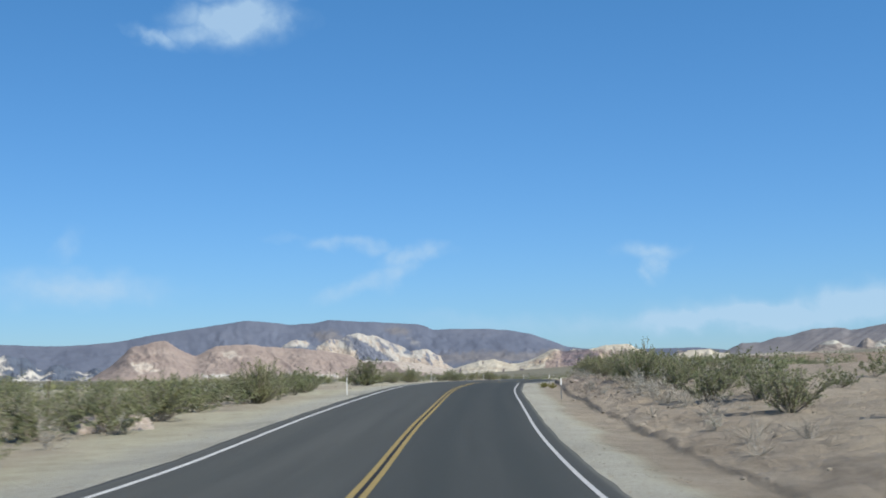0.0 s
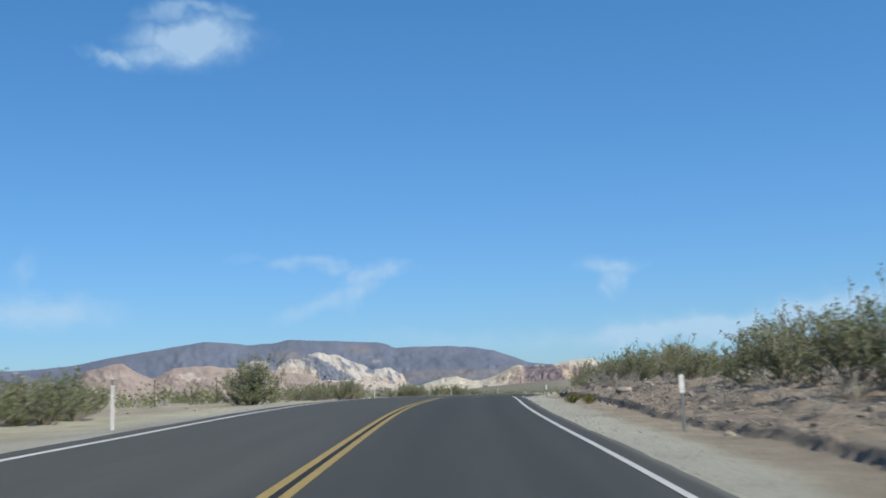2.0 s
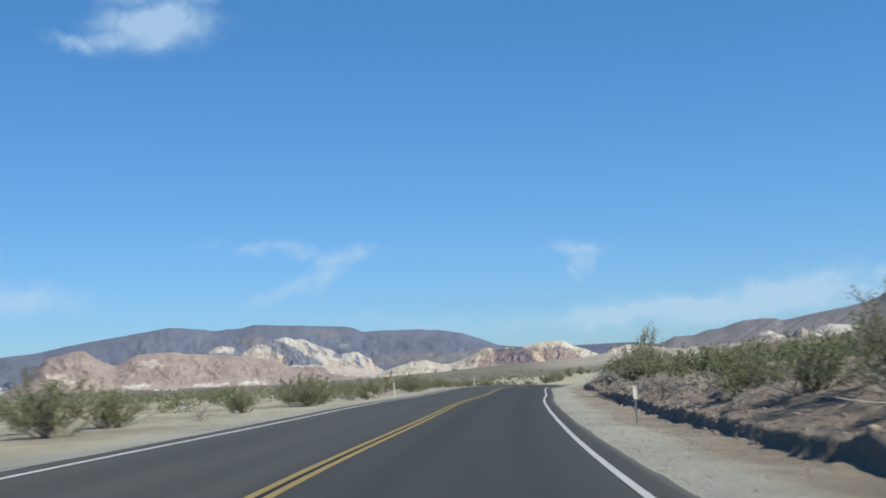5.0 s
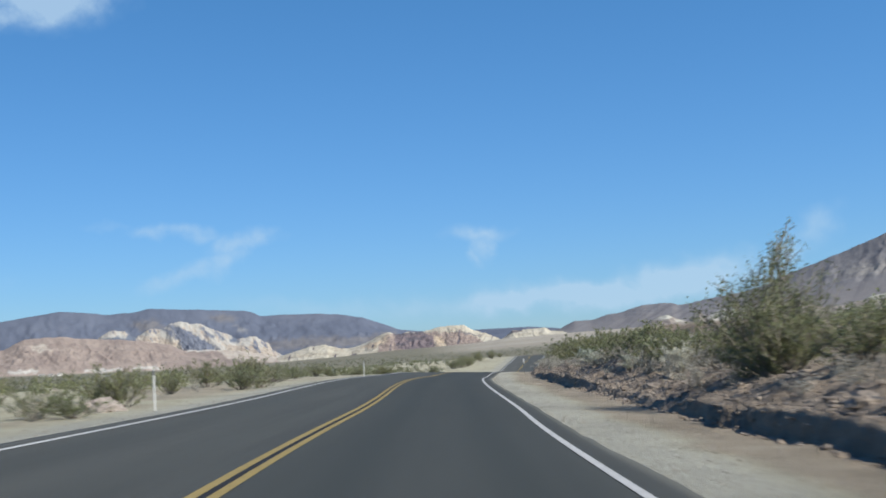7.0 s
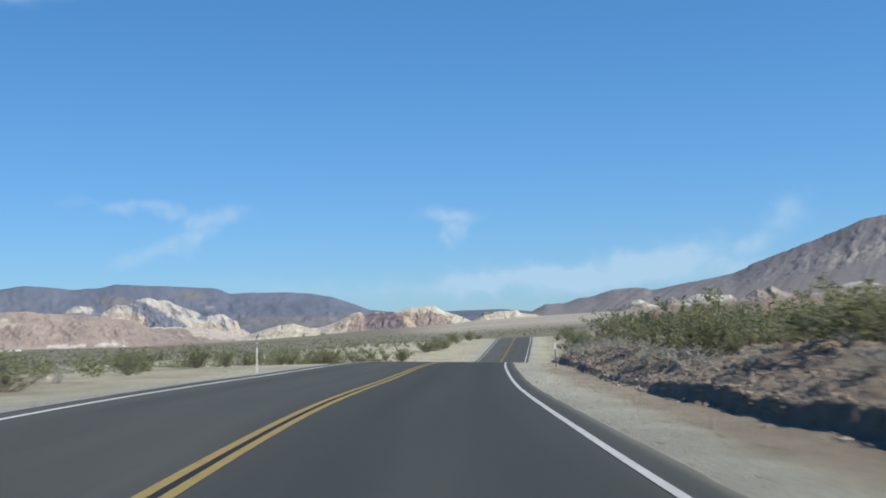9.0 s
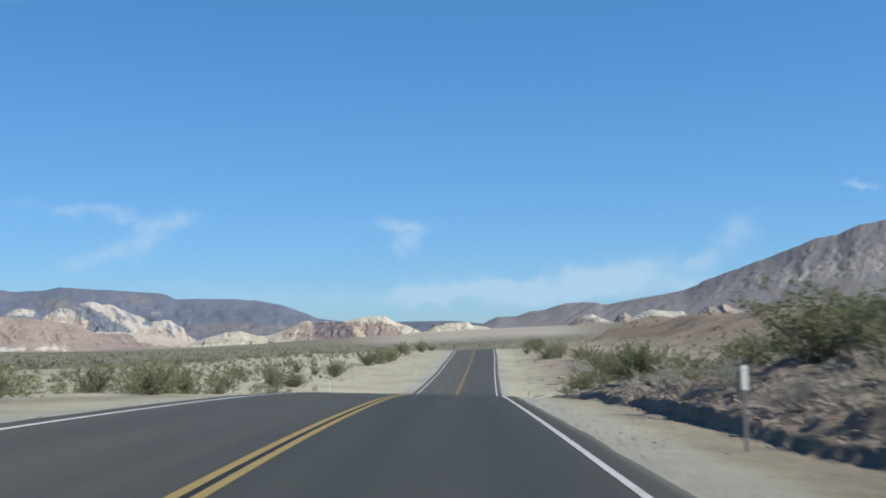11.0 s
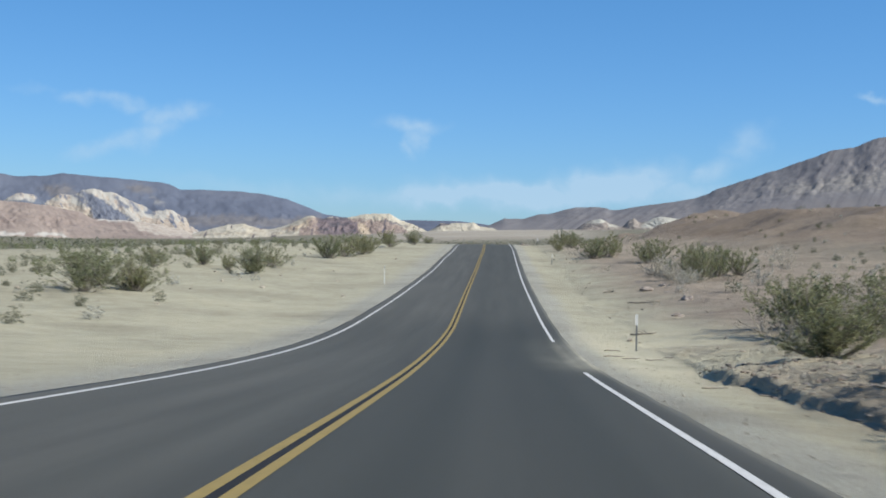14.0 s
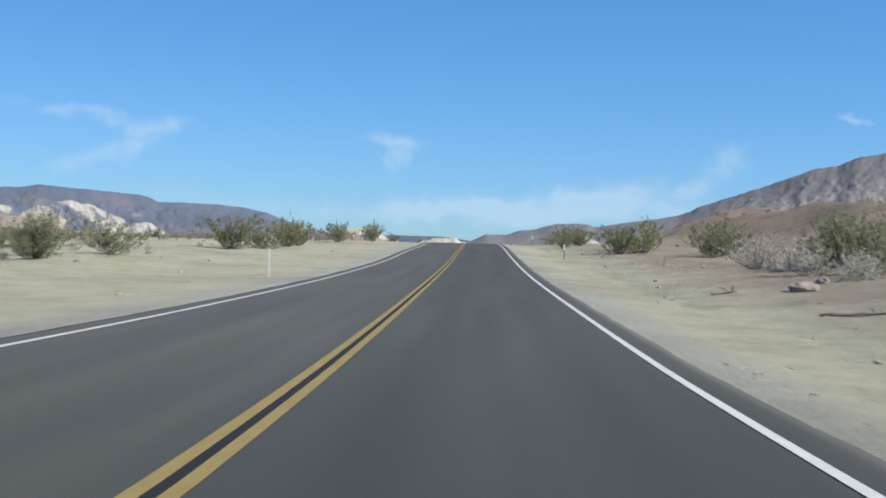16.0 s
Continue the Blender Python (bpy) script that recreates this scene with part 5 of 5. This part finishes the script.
def thicket(name, label, rows):
    """Shrubs too far back to tell apart, joined into one mesh."""
    chunks, sizes, mats, count = [], [], [], 0
    index = {"creosote_leaf": 0, "grey_brown_bark": 1, "dry_twig_grey": 2, "bleached_dead_wood": 3}
    loops, slots, lengths = [], [], []
    for kind, s, d, h in rows:
        m = np.array(place_shrub(s, d, h))
        for child in protos[kind].children:
            me = child.data
            co = np.empty(len(me.vertices) * 3)
            me.vertices.foreach_get("co", co)
            co = co.reshape(-1, 3) @ m[:3, :3].T + m[:3, 3]
            idx = np.empty(len(me.loops), np.int32)
            me.loops.foreach_get("vertex_index", idx)
            size = np.empty(len(me.polygons), np.int32)
            me.polygons.foreach_get("loop_total", size)
            loops.append(idx + count)
            lengths.append(size)
            slots.append(np.full(len(size), index[me.materials[0].name], np.int32))
            chunks.append(co)
            count += len(co)
    co, idx, size, slot = (np.concatenate(v) for v in (chunks, loops, lengths, slots))
    me = bpy.data.meshes.new(name)
    me.vertices.add(len(co))
    me.vertices.foreach_set("co", co.ravel())
    me.loops.add(len(idx))
    me.loops.foreach_set("vertex_index", idx)
    me.polygons.add(len(size))
    me.polygons.foreach_set("loop_start", np.concatenate([[0], np.cumsum(size)[:-1]]).astype(np.int32))
    me.polygons.foreach_set("loop_total", size)
    for mat in (LEAF, BARK, LEAF_DRY, PALE_BARK):
        me.materials.append(mat)
    me.polygons.foreach_set("material_index", slot)
    me.update(calc_edges=True)
    tagged(new(name, me), label, "scrub", kind="stuff")


# scattered over the slopes and the flats behind
R = shrub_rng
thicket("slope_thicket", "olive-green creosote bushes crowding the slope behind the bank",
        [(R.choice("aacc"), R.uniform(125, 300), 12.5 + 13 * R.random() ** 1.3, R.uniform(1.0, 1.6)) for i in range(58)]
        + [(R.choice("aaccd"), R.uniform(20, 125), 12.5 + 10 * R.random() ** 1.4, R.uniform(0.8, 1.5)) for i in range(22)])
thicket("flat_thicket", "olive-green and grey bushes spread over the desert flat",
        [(R.choice("aaccd"), R.uniform(5, 260), -11.5 - 14 * R.random() ** 1.2, R.uniform(0.7, 1.3)) for i in range(48)]
        + [(R.choice("ccdda"), R.uniform(255, 460), -24 - 14 * R.random(), R.uniform(0.5, 1.2)) for i in range(34)]
        + [(R.choice("ddd"), R.uniform(325, 470), 16 + 40 * R.random(), R.uniform(0.3, 0.7)) for i in range(26)])
for i in range(24):
    plant(shrub_rng.choice("aCcAD"), shrub_rng.uniform(18, 130), -8.2 - 3.5 * shrub_rng.random(), shrub_rng.uniform(0.6, 1.2))


for i in range(40):
    plant(shrub_rng.choice("acca"), shrub_rng.uniform(60, 300), 8.4 + 4.5 * shrub_rng.random(), shrub_rng.uniform(0.4, 0.9))
for i in range(150):
    s = shrub_rng.choice((shrub_rng.uniform(25, 210), shrub_rng.uniform(140, 205), shrub_rng.uniform(222, 300)))
    plant(shrub_rng.choice("dddddW"), s, 7.5 + 3.2 * shrub_rng.random(), shrub_rng.uniform(0.22, 0.55), shrub_rng.uniform(0.3, 0.7))


def mid_scrub(name, label, mat, count, where, heights, seed):
    """Shrubs behind the first rows, joined: leafy tufts on short stems."""
    rng = random.Random(seed)
    verts, faces = [], []
    for _ in range(count):
        s, d = where(rng)
        x, y = (float(v) for v in lay(s, d))
        z = float(blended(s, d)) - 0.03
        h = rng.uniform(*heights)
        w = h * rng.uniform(0.7, 1.25)
        for _ in range(110):
            a, u = rng.uniform(0, 6.28), rng.random() ** 0.55
            lift = rng.uniform(0.08, 1.0) * (1.06 - 0.55 * u * u)
            p = Vector((x + math.cos(a) * u * w * (0.45 + 0.4 * lift), y + math.sin(a) * u * w * (0.45 + 0.4 * lift), z + h * lift))
            way = Vector((rng.gauss(0, 0.7), rng.gauss(0, 0.7), rng.gauss(0.4, 0.6)))
            if way.length < 0.1:
                continue
            leaf(verts, faces, p, way.normalized(), 0.115 * (0.6 + h * 0.5), rng)
    return tagged(link_mesh(name, verts, faces, mat), label, "scrub", kind="stuff")


mid_scrub("slope_scrub", "olive-green bushes covering the slope above the cut", LEAF, 430, lambda r: (r.uniform(100, 310), 14 + 44 * r.random() ** 1.2), (0.9, 1.5), 21)
mid_scrub("slope_scrub", "olive-green bushes spread over the rise", LEAF, 90, lambda r: (r.uniform(10, 110), 17 + 40 * r.random()), (0.8, 1.4), 22)
mid_scrub("flat_scrub", "low olive-green scrub on the desert flat", LEAF, 560, lambda r: (r.uniform(0, 280), -11.5 - 48 * r.random()), (0.55, 1.1), 23)
mid_scrub("flat_scrub", "low green scrub dotted over pale sand", LEAF, 230, lambda r: (r.uniform(260, 500), -24 - 38 * r.random()), (0.5, 1.1), 24)
mid_scrub("dry_scrub", "dry grey-tan tufts dotted over pale sand", LEAF_DRY, 380, lambda r: (r.uniform(5, 500), r.choice((-1, -1, 1)) * (12 + 46 * r.random())), (0.25, 0.6), 25)
mid_scrub("slope_scrub", "low olive-green scrub on the slope by the dip", FAR_LEAF, 210, lambda r: (r.uniform(255, 345), 13 + 40 * r.random()), (0.5, 1.0), 29)
mid_scrub("sparse_scrub", "small grey-green tufts dotted over the brown hill", FAR_LEAF, 190, lambda r: (r.uniform(318, 480), 24 + 70 * r.random()), (0.25, 0.7), 30)
mid_scrub("sparse_scrub", "small olive-green and grey tufts dotted over pale sand", FAR_LEAF, 260, lambda r: (r.uniform(285, 440), -13 - 34 * r.random() ** 0.8), (0.3, 0.85), 27)


def far_scrub():
    """The scrub of the open desert: thousands of small ragged tufts."""
    rng = random.Random(5)
    verts, faces = [], []
    for _ in range(2600):
        s, d = rng.uniform(-45, 500), rng.choice((-1, 1)) * (57 + 190 * rng.random() ** 1.2)
        x, y = (float(v) for v in lay(s, d))
        z = float(plain(x, y) + knoll(x, y) * (d > 0)) - 0.05
        h = rng.uniform(0.5, 1.4)
        w = h * rng.uniform(0.8, 1.4)
        for _ in range(14):
            a, u = rng.uniform(0, 6.28), rng.random() ** 0.5
            p = Vector((x + math.cos(a) * u * w * 0.7, y + math.sin(a) * u * w * 0.7, z + h * rng.uniform(0.1, 0.85) * (1.1 - u * u * 0.6)))
            n = len(verts)
            q = h * rng.uniform(0.16, 0.34)
            for _ in range(3):
                verts.append(p + Vector((rng.uniform(-1, 1), rng.uniform(-1, 1), rng.uniform(-1, 1))) * q)
            faces.append((n, n + 1, n + 2))
    while len(faces) < 110000:
        az = math.radians(rng.uniform(-34, 44))
        r = 200 + 1400 * rng.random() ** 1.5
        x, y = CENTRE[0] + r * math.sin(az) * 1.0, 60 + r * math.cos(az)
        i = int(np.argmin((_x - x) ** 2 + (_y - y) ** 2))
        d = (x - _x[i]) * math.cos(_head[i]) - (y - _y[i]) * math.sin(_head[i])
        dist = math.hypot(x - _x[i], y - _y[i])
        if dist < 56:
            continue
        if d > 0 and rng.random() < 0.45:
            continue
        z = float(plain(x, y)) - 0.05
        h = rng.uniform(0.5, 1.5) * (1 + r / 2500)
        w = h * rng.uniform(0.8, 1.5)
        for _ in range(14 if r < 500 else 8):
            a, u = rng.uniform(0, 6.28), rng.random() ** 0.5
            p = Vector((x + math.cos(a) * u * w * 0.7, y + math.sin(a) * u * w * 0.7, z + h * rng.uniform(0.1, 0.85) * (1.1 - u * u * 0.6)))
            n = len(verts)
            q = h * rng.uniform(0.16, 0.34)
            for _ in range(3):
                verts.append(p + Vector((rng.uniform(-1, 1), rng.uniform(-1, 1), rng.uniform(-1, 1))) * q)
            faces.append((n, n + 1, n + 2))
    ob = link_mesh("desert_scrub", verts, faces, FAR_LEAF)
    tagged(ob, "low olive-green desert scrub covering the far flats", "scrub", kind="stuff")


far_scrub()


# ---------------------------------------------------------------- stones
def stone_mesh(rng, size, squash=0.7):
    bm = bmesh.new()
    bmesh.ops.create_icosphere(bm, subdivisions=1, radius=1.0)
    sx, sy, sz = rng.uniform(0.7, 1.3), rng.uniform(0.7, 1.3), squash * rng.uniform(0.7, 1.2)
    o = rng.uniform(0, 50)
    vs = []
    for v in bm.verts:
        k = 1 + 0.75 * noise.noise(v.co * 1.7 + Vector((o, o, o)))
        vs.append((v.co.x * k * sx * size, v.co.y * k * sy * size, v.co.z * k * sz * size))
    fs = [tuple(v.index for v in f.verts) for f in bm.faces]
    bm.free()
    return vs, fs


def scatter_stones(name, label, mat, count, where, sizes, seed, sink=0.3, squash=0.7):
    rng = random.Random(seed)
    shapes = [stone_mesh(rng, 1.0, squash) for _ in range(9)]
    verts, faces = [], []
    for _ in range(count):
        s, d = where(rng)
        size = sizes[0] + (sizes[1] - sizes[0]) * rng.random() ** 2.2
        x, y = (float(v) for v in lay(s, d))
        z = float(blended(s, d)) + size * (0.5 - sink)
        vs, fs = rng.choice(shapes)
        a = rng.uniform(0, 6.28)
        c, k = math.cos(a) * size, math.sin(a) * size
        n = len(verts)
        verts.extend([(x + vx * c - vy * k, y + vx * k + vy * c, z + vz * size) for vx, vy, vz in vs])
        faces.extend([tuple(n + i for i in f) for f in fs])
    ob = link_mesh(name, verts, faces, mat)
    return tagged(ob, label, "stones", kind="stuff")


def on_bank(rng):
    s = rng.choice((rng.uniform(56, 210), rng.uniform(140, 205), rng.uniform(210, 305)))
    return s, 6.5 + 4.2 * rng.random() ** 1.2


scatter_stones("bank_stones", "dark brown stones crumbling out of the cut bank", ROCK, 11000, on_bank, (0.010, 0.065), 3)
scatter_stones("bank_slabs", "thin flat brown stone slabs broken out of the bank", BOULDER_ROCK, 4200, on_bank, (0.016, 0.075), 8, squash=0.32)
scatter_stones("slope_stones", "pale and tan stones lying on the slope", PALE_ROCK, 900, lambda r: (r.uniform(0, 420), 6.2 + 16 * r.random()), (0.02, 0.11), 4)
scatter_stones("verge_gravel", "small grey pebbles along the road verge", PALE_ROCK, 5200, lambda r: (r.uniform(5, 330), r.choice((-1, 1, 1)) * (4.15 + 2.6 * r.random() ** 1.4)), (0.006, 0.024), 5)
scatter_stones("flat_stones", "scattered light stones on the sandy flat", PALE_ROCK, 320, lambda r: (r.uniform(10, 420), -6.5 - 22 * r.random()), (0.03, 0.16), 6)


def boulder(s, d, size, mat, label, seed):
    rng = random.Random(seed)
    bm = bmesh.new()
    bmesh.ops.create_icosphere(bm, subdivisions=3, radius=1.0)
    o = Vector((seed * 3.1, seed * 1.7, seed))
    for v in bm.verts:
        c = v.co.copy()
        k = 1 + 0.42 * noise.noise(c * 1.1 + o) + 0.26 * noise.noise(c * 2.6 + o) + 0.1 * noise.noise(c * 6.0 + o)
        v.co = Vector((c.x * k * rng_size[0], c.y * k * rng_size[1], c.z * k * rng_size[2])) * size
    me = bpy.data.meshes.new("boulder")
    bm.to_mesh(me)
    bm.free()
    me.materials.append(mat)
    ob = new("boulder", me)
    x, y = (float(v) for v in lay(s, d))
    ob.matrix_basis = pose(x, y, float(blended(s, d)) + size * 0.15, 0, 0, rng.uniform(0, 360))
    tagged(ob, label, "rock", "boulders")


rng_size = (1.2, 0.9, 0.65)
for s, d, size, tone in [(84, 7.6, 0.24, 1), (33.0, -8.9, 0.5, 1), (34.2, -8.0, 0.5, 1), (35.0, -8.6, 0.4, 1), (168, -7.1, 0.45, 1), (166.8, -6.9, 0.25, 1), (207, -9.4, 0.4, 1), (287, 8.0, 0.35, 1), (340, 11.8, 0.3, 1), (331, 9.9, 0.2, 1),
                         (352, 12.2, 0.2, 1), (463, 5.6, 0.42, 1), (465, 6.3, 0.3, 1), (349, 10.8, 0.34, 1), (236, 7.9, 0.22, 0), (168, 7.4, 0.2, 0), (177, 7.6, 0.24, 0), (152, 7.5, 0.22, 0), (97, 7.7, 0.22, 0), (70, 7.8, 0.2, 0), (255, 8.0, 0.22, 0)]:
    boulder(s, d, size, BOULDER_ROCK if tone else ROCK, "pinkish grey weathered boulder on sandy ground" if tone else "dark brown weathered boulder half sunk in soil", int(s * 7 + d))


def fallen_branch(s, d, length, turn, seed):
    rng = random.Random(seed)
    x, y = (float(v) for v in lay(s, d))
    a = math.radians(turn)
    pts = []
    for k in range(9):
        t = (k / 8 - 0.5) * length
        px, py = x + math.cos(a) * t + rng.gauss(0, 0.04), y + math.sin(a) * t + rng.gauss(0, 0.04)
        pts.append(Vector((px, py, ground_z(px, py) + 0.035)))
    verts, faces = [], []
    tube(verts, faces, pts, [0.045 * (1 - 0.07 * k) for k in range(9)], 6)
    for k in (3, 5, 6):
        e = pts[k] + Vector((rng.uniform(-0.3, 0.3), rng.uniform(-0.3, 0.3), rng.uniform(0.05, 0.2)))
        tube(verts, faces, [pts[k], (pts[k] + e) / 2 + Vector((0, 0, 0.03)), e], [0.022, 0.017, 0.008], 5)
    ob = link_mesh("fallen_branch", verts, faces, BARK)
    tagged(ob, "weathered dead branch lying on brown soil", "branch", "fallen branches")


for row in [(339.8, 9.5, 1.7, -30, 1), (322, 7.2, 1.0, -20, 2), (349, 8.6, 0.8, 10, 3), (170, 8.3, 1.2, 70, 4), (181, 8.0, 1.0, 60, 5), (44, 9.2, 1.6, 40, 6), (52, 8.8, 1.4, 55, 7), (238, 8.8, 1.1, 80, 8)]:
    fallen_branch(*row)


# ---------------------------------------------------------------- roadside delineators
def delineator(s, d, height, panel):
    x, y = (float(v) for v in lay(s, d))
    heading = -math.degrees(float(np.interp(s, _st, _head)))
    ob = thing("delineator_post", "slim steel roadside post with a white reflector panel" if panel else "slim white flexible roadside marker post", "road marker", "roadside markers")
    bm = bmesh.new()
    if panel:
        # U-channel: web and two flanges
        for cx, cy, wx, wy in ((0, 0, 0.046, 0.006), (-0.023, 0.014, 0.006, 0.03), (0.023, 0.014, 0.006, 0.03)):
            bmesh.ops.create_cube(bm, size=1.0, matrix=Matrix.Translation((cx, cy, height / 2 - 0.1)) @ Matrix.Diagonal((wx, wy, height + 0.2, 1)))
    else:
        bmesh.ops.create_cube(bm, size=1.0, matrix=Matrix.Translation((0, 0, height / 2 - 0.1)) @ Matrix.Diagonal((0.05, 0.02, height + 0.2, 1)))
        bmesh.ops.bevel(bm, geom=[e for e in bm.edges if abs(e.verts[0].co.z - e.verts[1].co.z) > 0.1], offset=0.006, segments=2, affect="EDGES")
    part("post", bm, POST_STEEL if panel else POST_WHITE, ob)
    bm = bmesh.new()
    if panel:
        bmesh.ops.create_cube(bm, size=1.0, matrix=Matrix.Translation((0, -0.012, height - 0.17)) @ Matrix.Diagonal((0.088, 0.006, 0.34, 1)))
        bmesh.ops.bevel(bm, geom=[e for e in bm.edges if abs(e.verts[0].co.y - e.verts[1].co.y) > 0.001], offset=0.012, segments=2, affect="EDGES")
        panel_ob = part("reflector_panel", bm, POST_WHITE, ob, "white reflector panel")
        for zz in (0.07, 0.27):
            bm = bmesh.new()
            bmesh.ops.create_cone(bm, cap_ends=True, segments=8, radius1=0.009, radius2=0.009, depth=0.01, matrix=Matrix.Translation((0, -0.019, height - zz)) @ Matrix.Rotation(math.pi / 2, 4, "X"))
            part("bolt", bm, POST_STEEL, panel_ob)
    else:
        bmesh.ops.create_cube(bm, size=1.0, matrix=Matrix.Translation((0, -0.012, height - 0.1)) @ Matrix.Diagonal((0.048, 0.004, 0.12, 1)))
        part("reflector_strip", bm, POST_STEEL, ob, "grey reflective strip")
    ob.matrix_basis = pose(x, y, float(blended(s, d)), 0, random.Random(int(s)).uniform(-1.5, 1.5), heading)


for s, d, h in [(61, -5.1, 1.03), (110, -4.85, 1.03), (166, -5.3, 1.05), (219, -5.1, 1.05), (282, -5.5, 1.12), (357, -5.8, 1.2)]:
    delineator(s, d, h, False)
for s, d, h in [(60, 5.8, 1.05), (127, 5.6, 0.95), (235, 6.0, 1.17), (314.3, 6.13, 1.15), (391, 7.0, 1.0), (448, 7.6, 1.1)]:
    delineator(s, d, h, True)


def fallen_stick(s, d, length, turn, seed):
    """A dry branch on the ground, crooked, with a fork or two."""
    rng = random.Random(seed)
    ob = thing("fallen_stick", "dry grey branch lying on pale sand", "branch", "fallen sticks")
    x, y = (float(v) for v in lay(s, d))

    def limb(px, py, way, reach, thick):
        pts, radii = [], []
        for k in range(6):
            pts.append(Vector((px, py, float(blended(s, d)) + thick * 0.6 + rng.uniform(0.0, 0.02))))
            radii.append(thick * (1 - 0.14 * k))
            px, py = px + reach / 5 * math.cos(way), py + reach / 5 * math.sin(way)
            way += rng.uniform(-0.3, 0.3)
        verts, faces = [], []
        tube(verts, faces, pts, radii, 5)
        return verts, faces, pts

    verts, faces, pts = limb(x, y, turn, length, 0.016)
    link_mesh("stem", [tuple(v) for v in verts], faces, BARK, True, ob)
    for k, side in ((2, 0.6), (3, -0.7)):
        verts, faces, _ = limb(pts[k].x, pts[k].y, turn + side, length * 0.35, 0.009)
        link_mesh("twig", [tuple(v) for v in verts], faces, BARK, True, ob)


# sticks added where dark streaks run across the sand
for i, (s, d, length) in enumerate([(310.0, 4.75, 0.6), (309.6, 5.2, 0.5), (310.1, 5.9, 0.7), (312.9, 5.0, 0.5), (311.4, 6.6, 0.7), (297.8, 6.3, 0.8), (299.5, 5.6, 0.6), (293.9, 6.6, 0.9)]):
    fallen_stick(s, d, length, 0.25 * math.sin(3.1 * i), 700 + i)


def fence_post(s, d):
    ob = thing("fence_post", "thin rusty steel fence stake in the scrub", "fence post", "fence posts")
    bm = bmesh.new()
    for w, t in ((0.045, 0.008), (0.008, 0.04)):
        bmesh.ops.create_cube(bm, size=1.0, matrix=Matrix.Translation((0, 0, 0.6)) @ Matrix.Diagonal((w, t, 1.5, 1)))
    part("stake", bm, RUST, ob)
    x, y = (float(v) for v in lay(s, d))
    ob.matrix_basis = pose(x, y, float(blended(s, d)), 0, 1, 10 + s)


for s in (30, 42, 54, 66, 78, 94, 106, 118, 130):
    fence_post(s, -13.5)


# ---------------------------------------------------------------- far ranch
def far_house(az, r, w, l, h, turn):
    a = math.radians(az)
    x, y = CENTRE[0] + r * math.sin(a), CENTRE[1] + r * math.cos(a)
    z = float(plain(x, y))
    ob = thing("ranch_building", "small pale ranch building far out on the flat", "building", "ranch buildings")
    bm = bmesh.new()
    bmesh.ops.create_cube(bm, size=1.0, matrix=Matrix.Translation((0, 0, h / 2 - 0.3)) @ Matrix.Diagonal((w, l, h + 0.6, 1)))
    part("wall", bm, PLASTER, ob)
    bm = bmesh.new()
    o = 0.5
    v = [bm.verts.new(p) for p in ((-w / 2 - o, -l / 2 - o, h), (w / 2 + o, -l / 2 - o, h), (w / 2 + o, l / 2 + o, h), (-w / 2 - o, l / 2 + o, h), (-w / 2 - o, 0, h + l * 0.25), (w / 2 + o, 0, h + l * 0.25))]
    for f in ((0, 1, 5, 4), (2, 3, 4, 5), (0, 4, 3), (1, 2, 5), (3, 2, 1, 0)):
        bm.faces.new([v[i] for i in f])
    part("roof", bm, TIN, ob)
    for k in range(3):
        bm = bmesh.new()
        bmesh.ops.create_cube(bm, size=1.0, matrix=Matrix.Translation((w * (k - 1) * 0.3, -l / 2 - 0.05, h * 0.55)) @ Matrix.Diagonal((w * 0.1, 0.12, h * 0.35, 1)))
        part("window", bm, DARK_GLASS, ob)
    ob.matrix_basis = pose(x, y, z, 0, 0, turn)


far_house(-11.2, 1900, 9, 6, 2.6, 8)
far_house(-10.8, 1930, 7, 5, 2.4, -6)
far_house(-10.4, 1880, 8, 5, 3.0, 15)
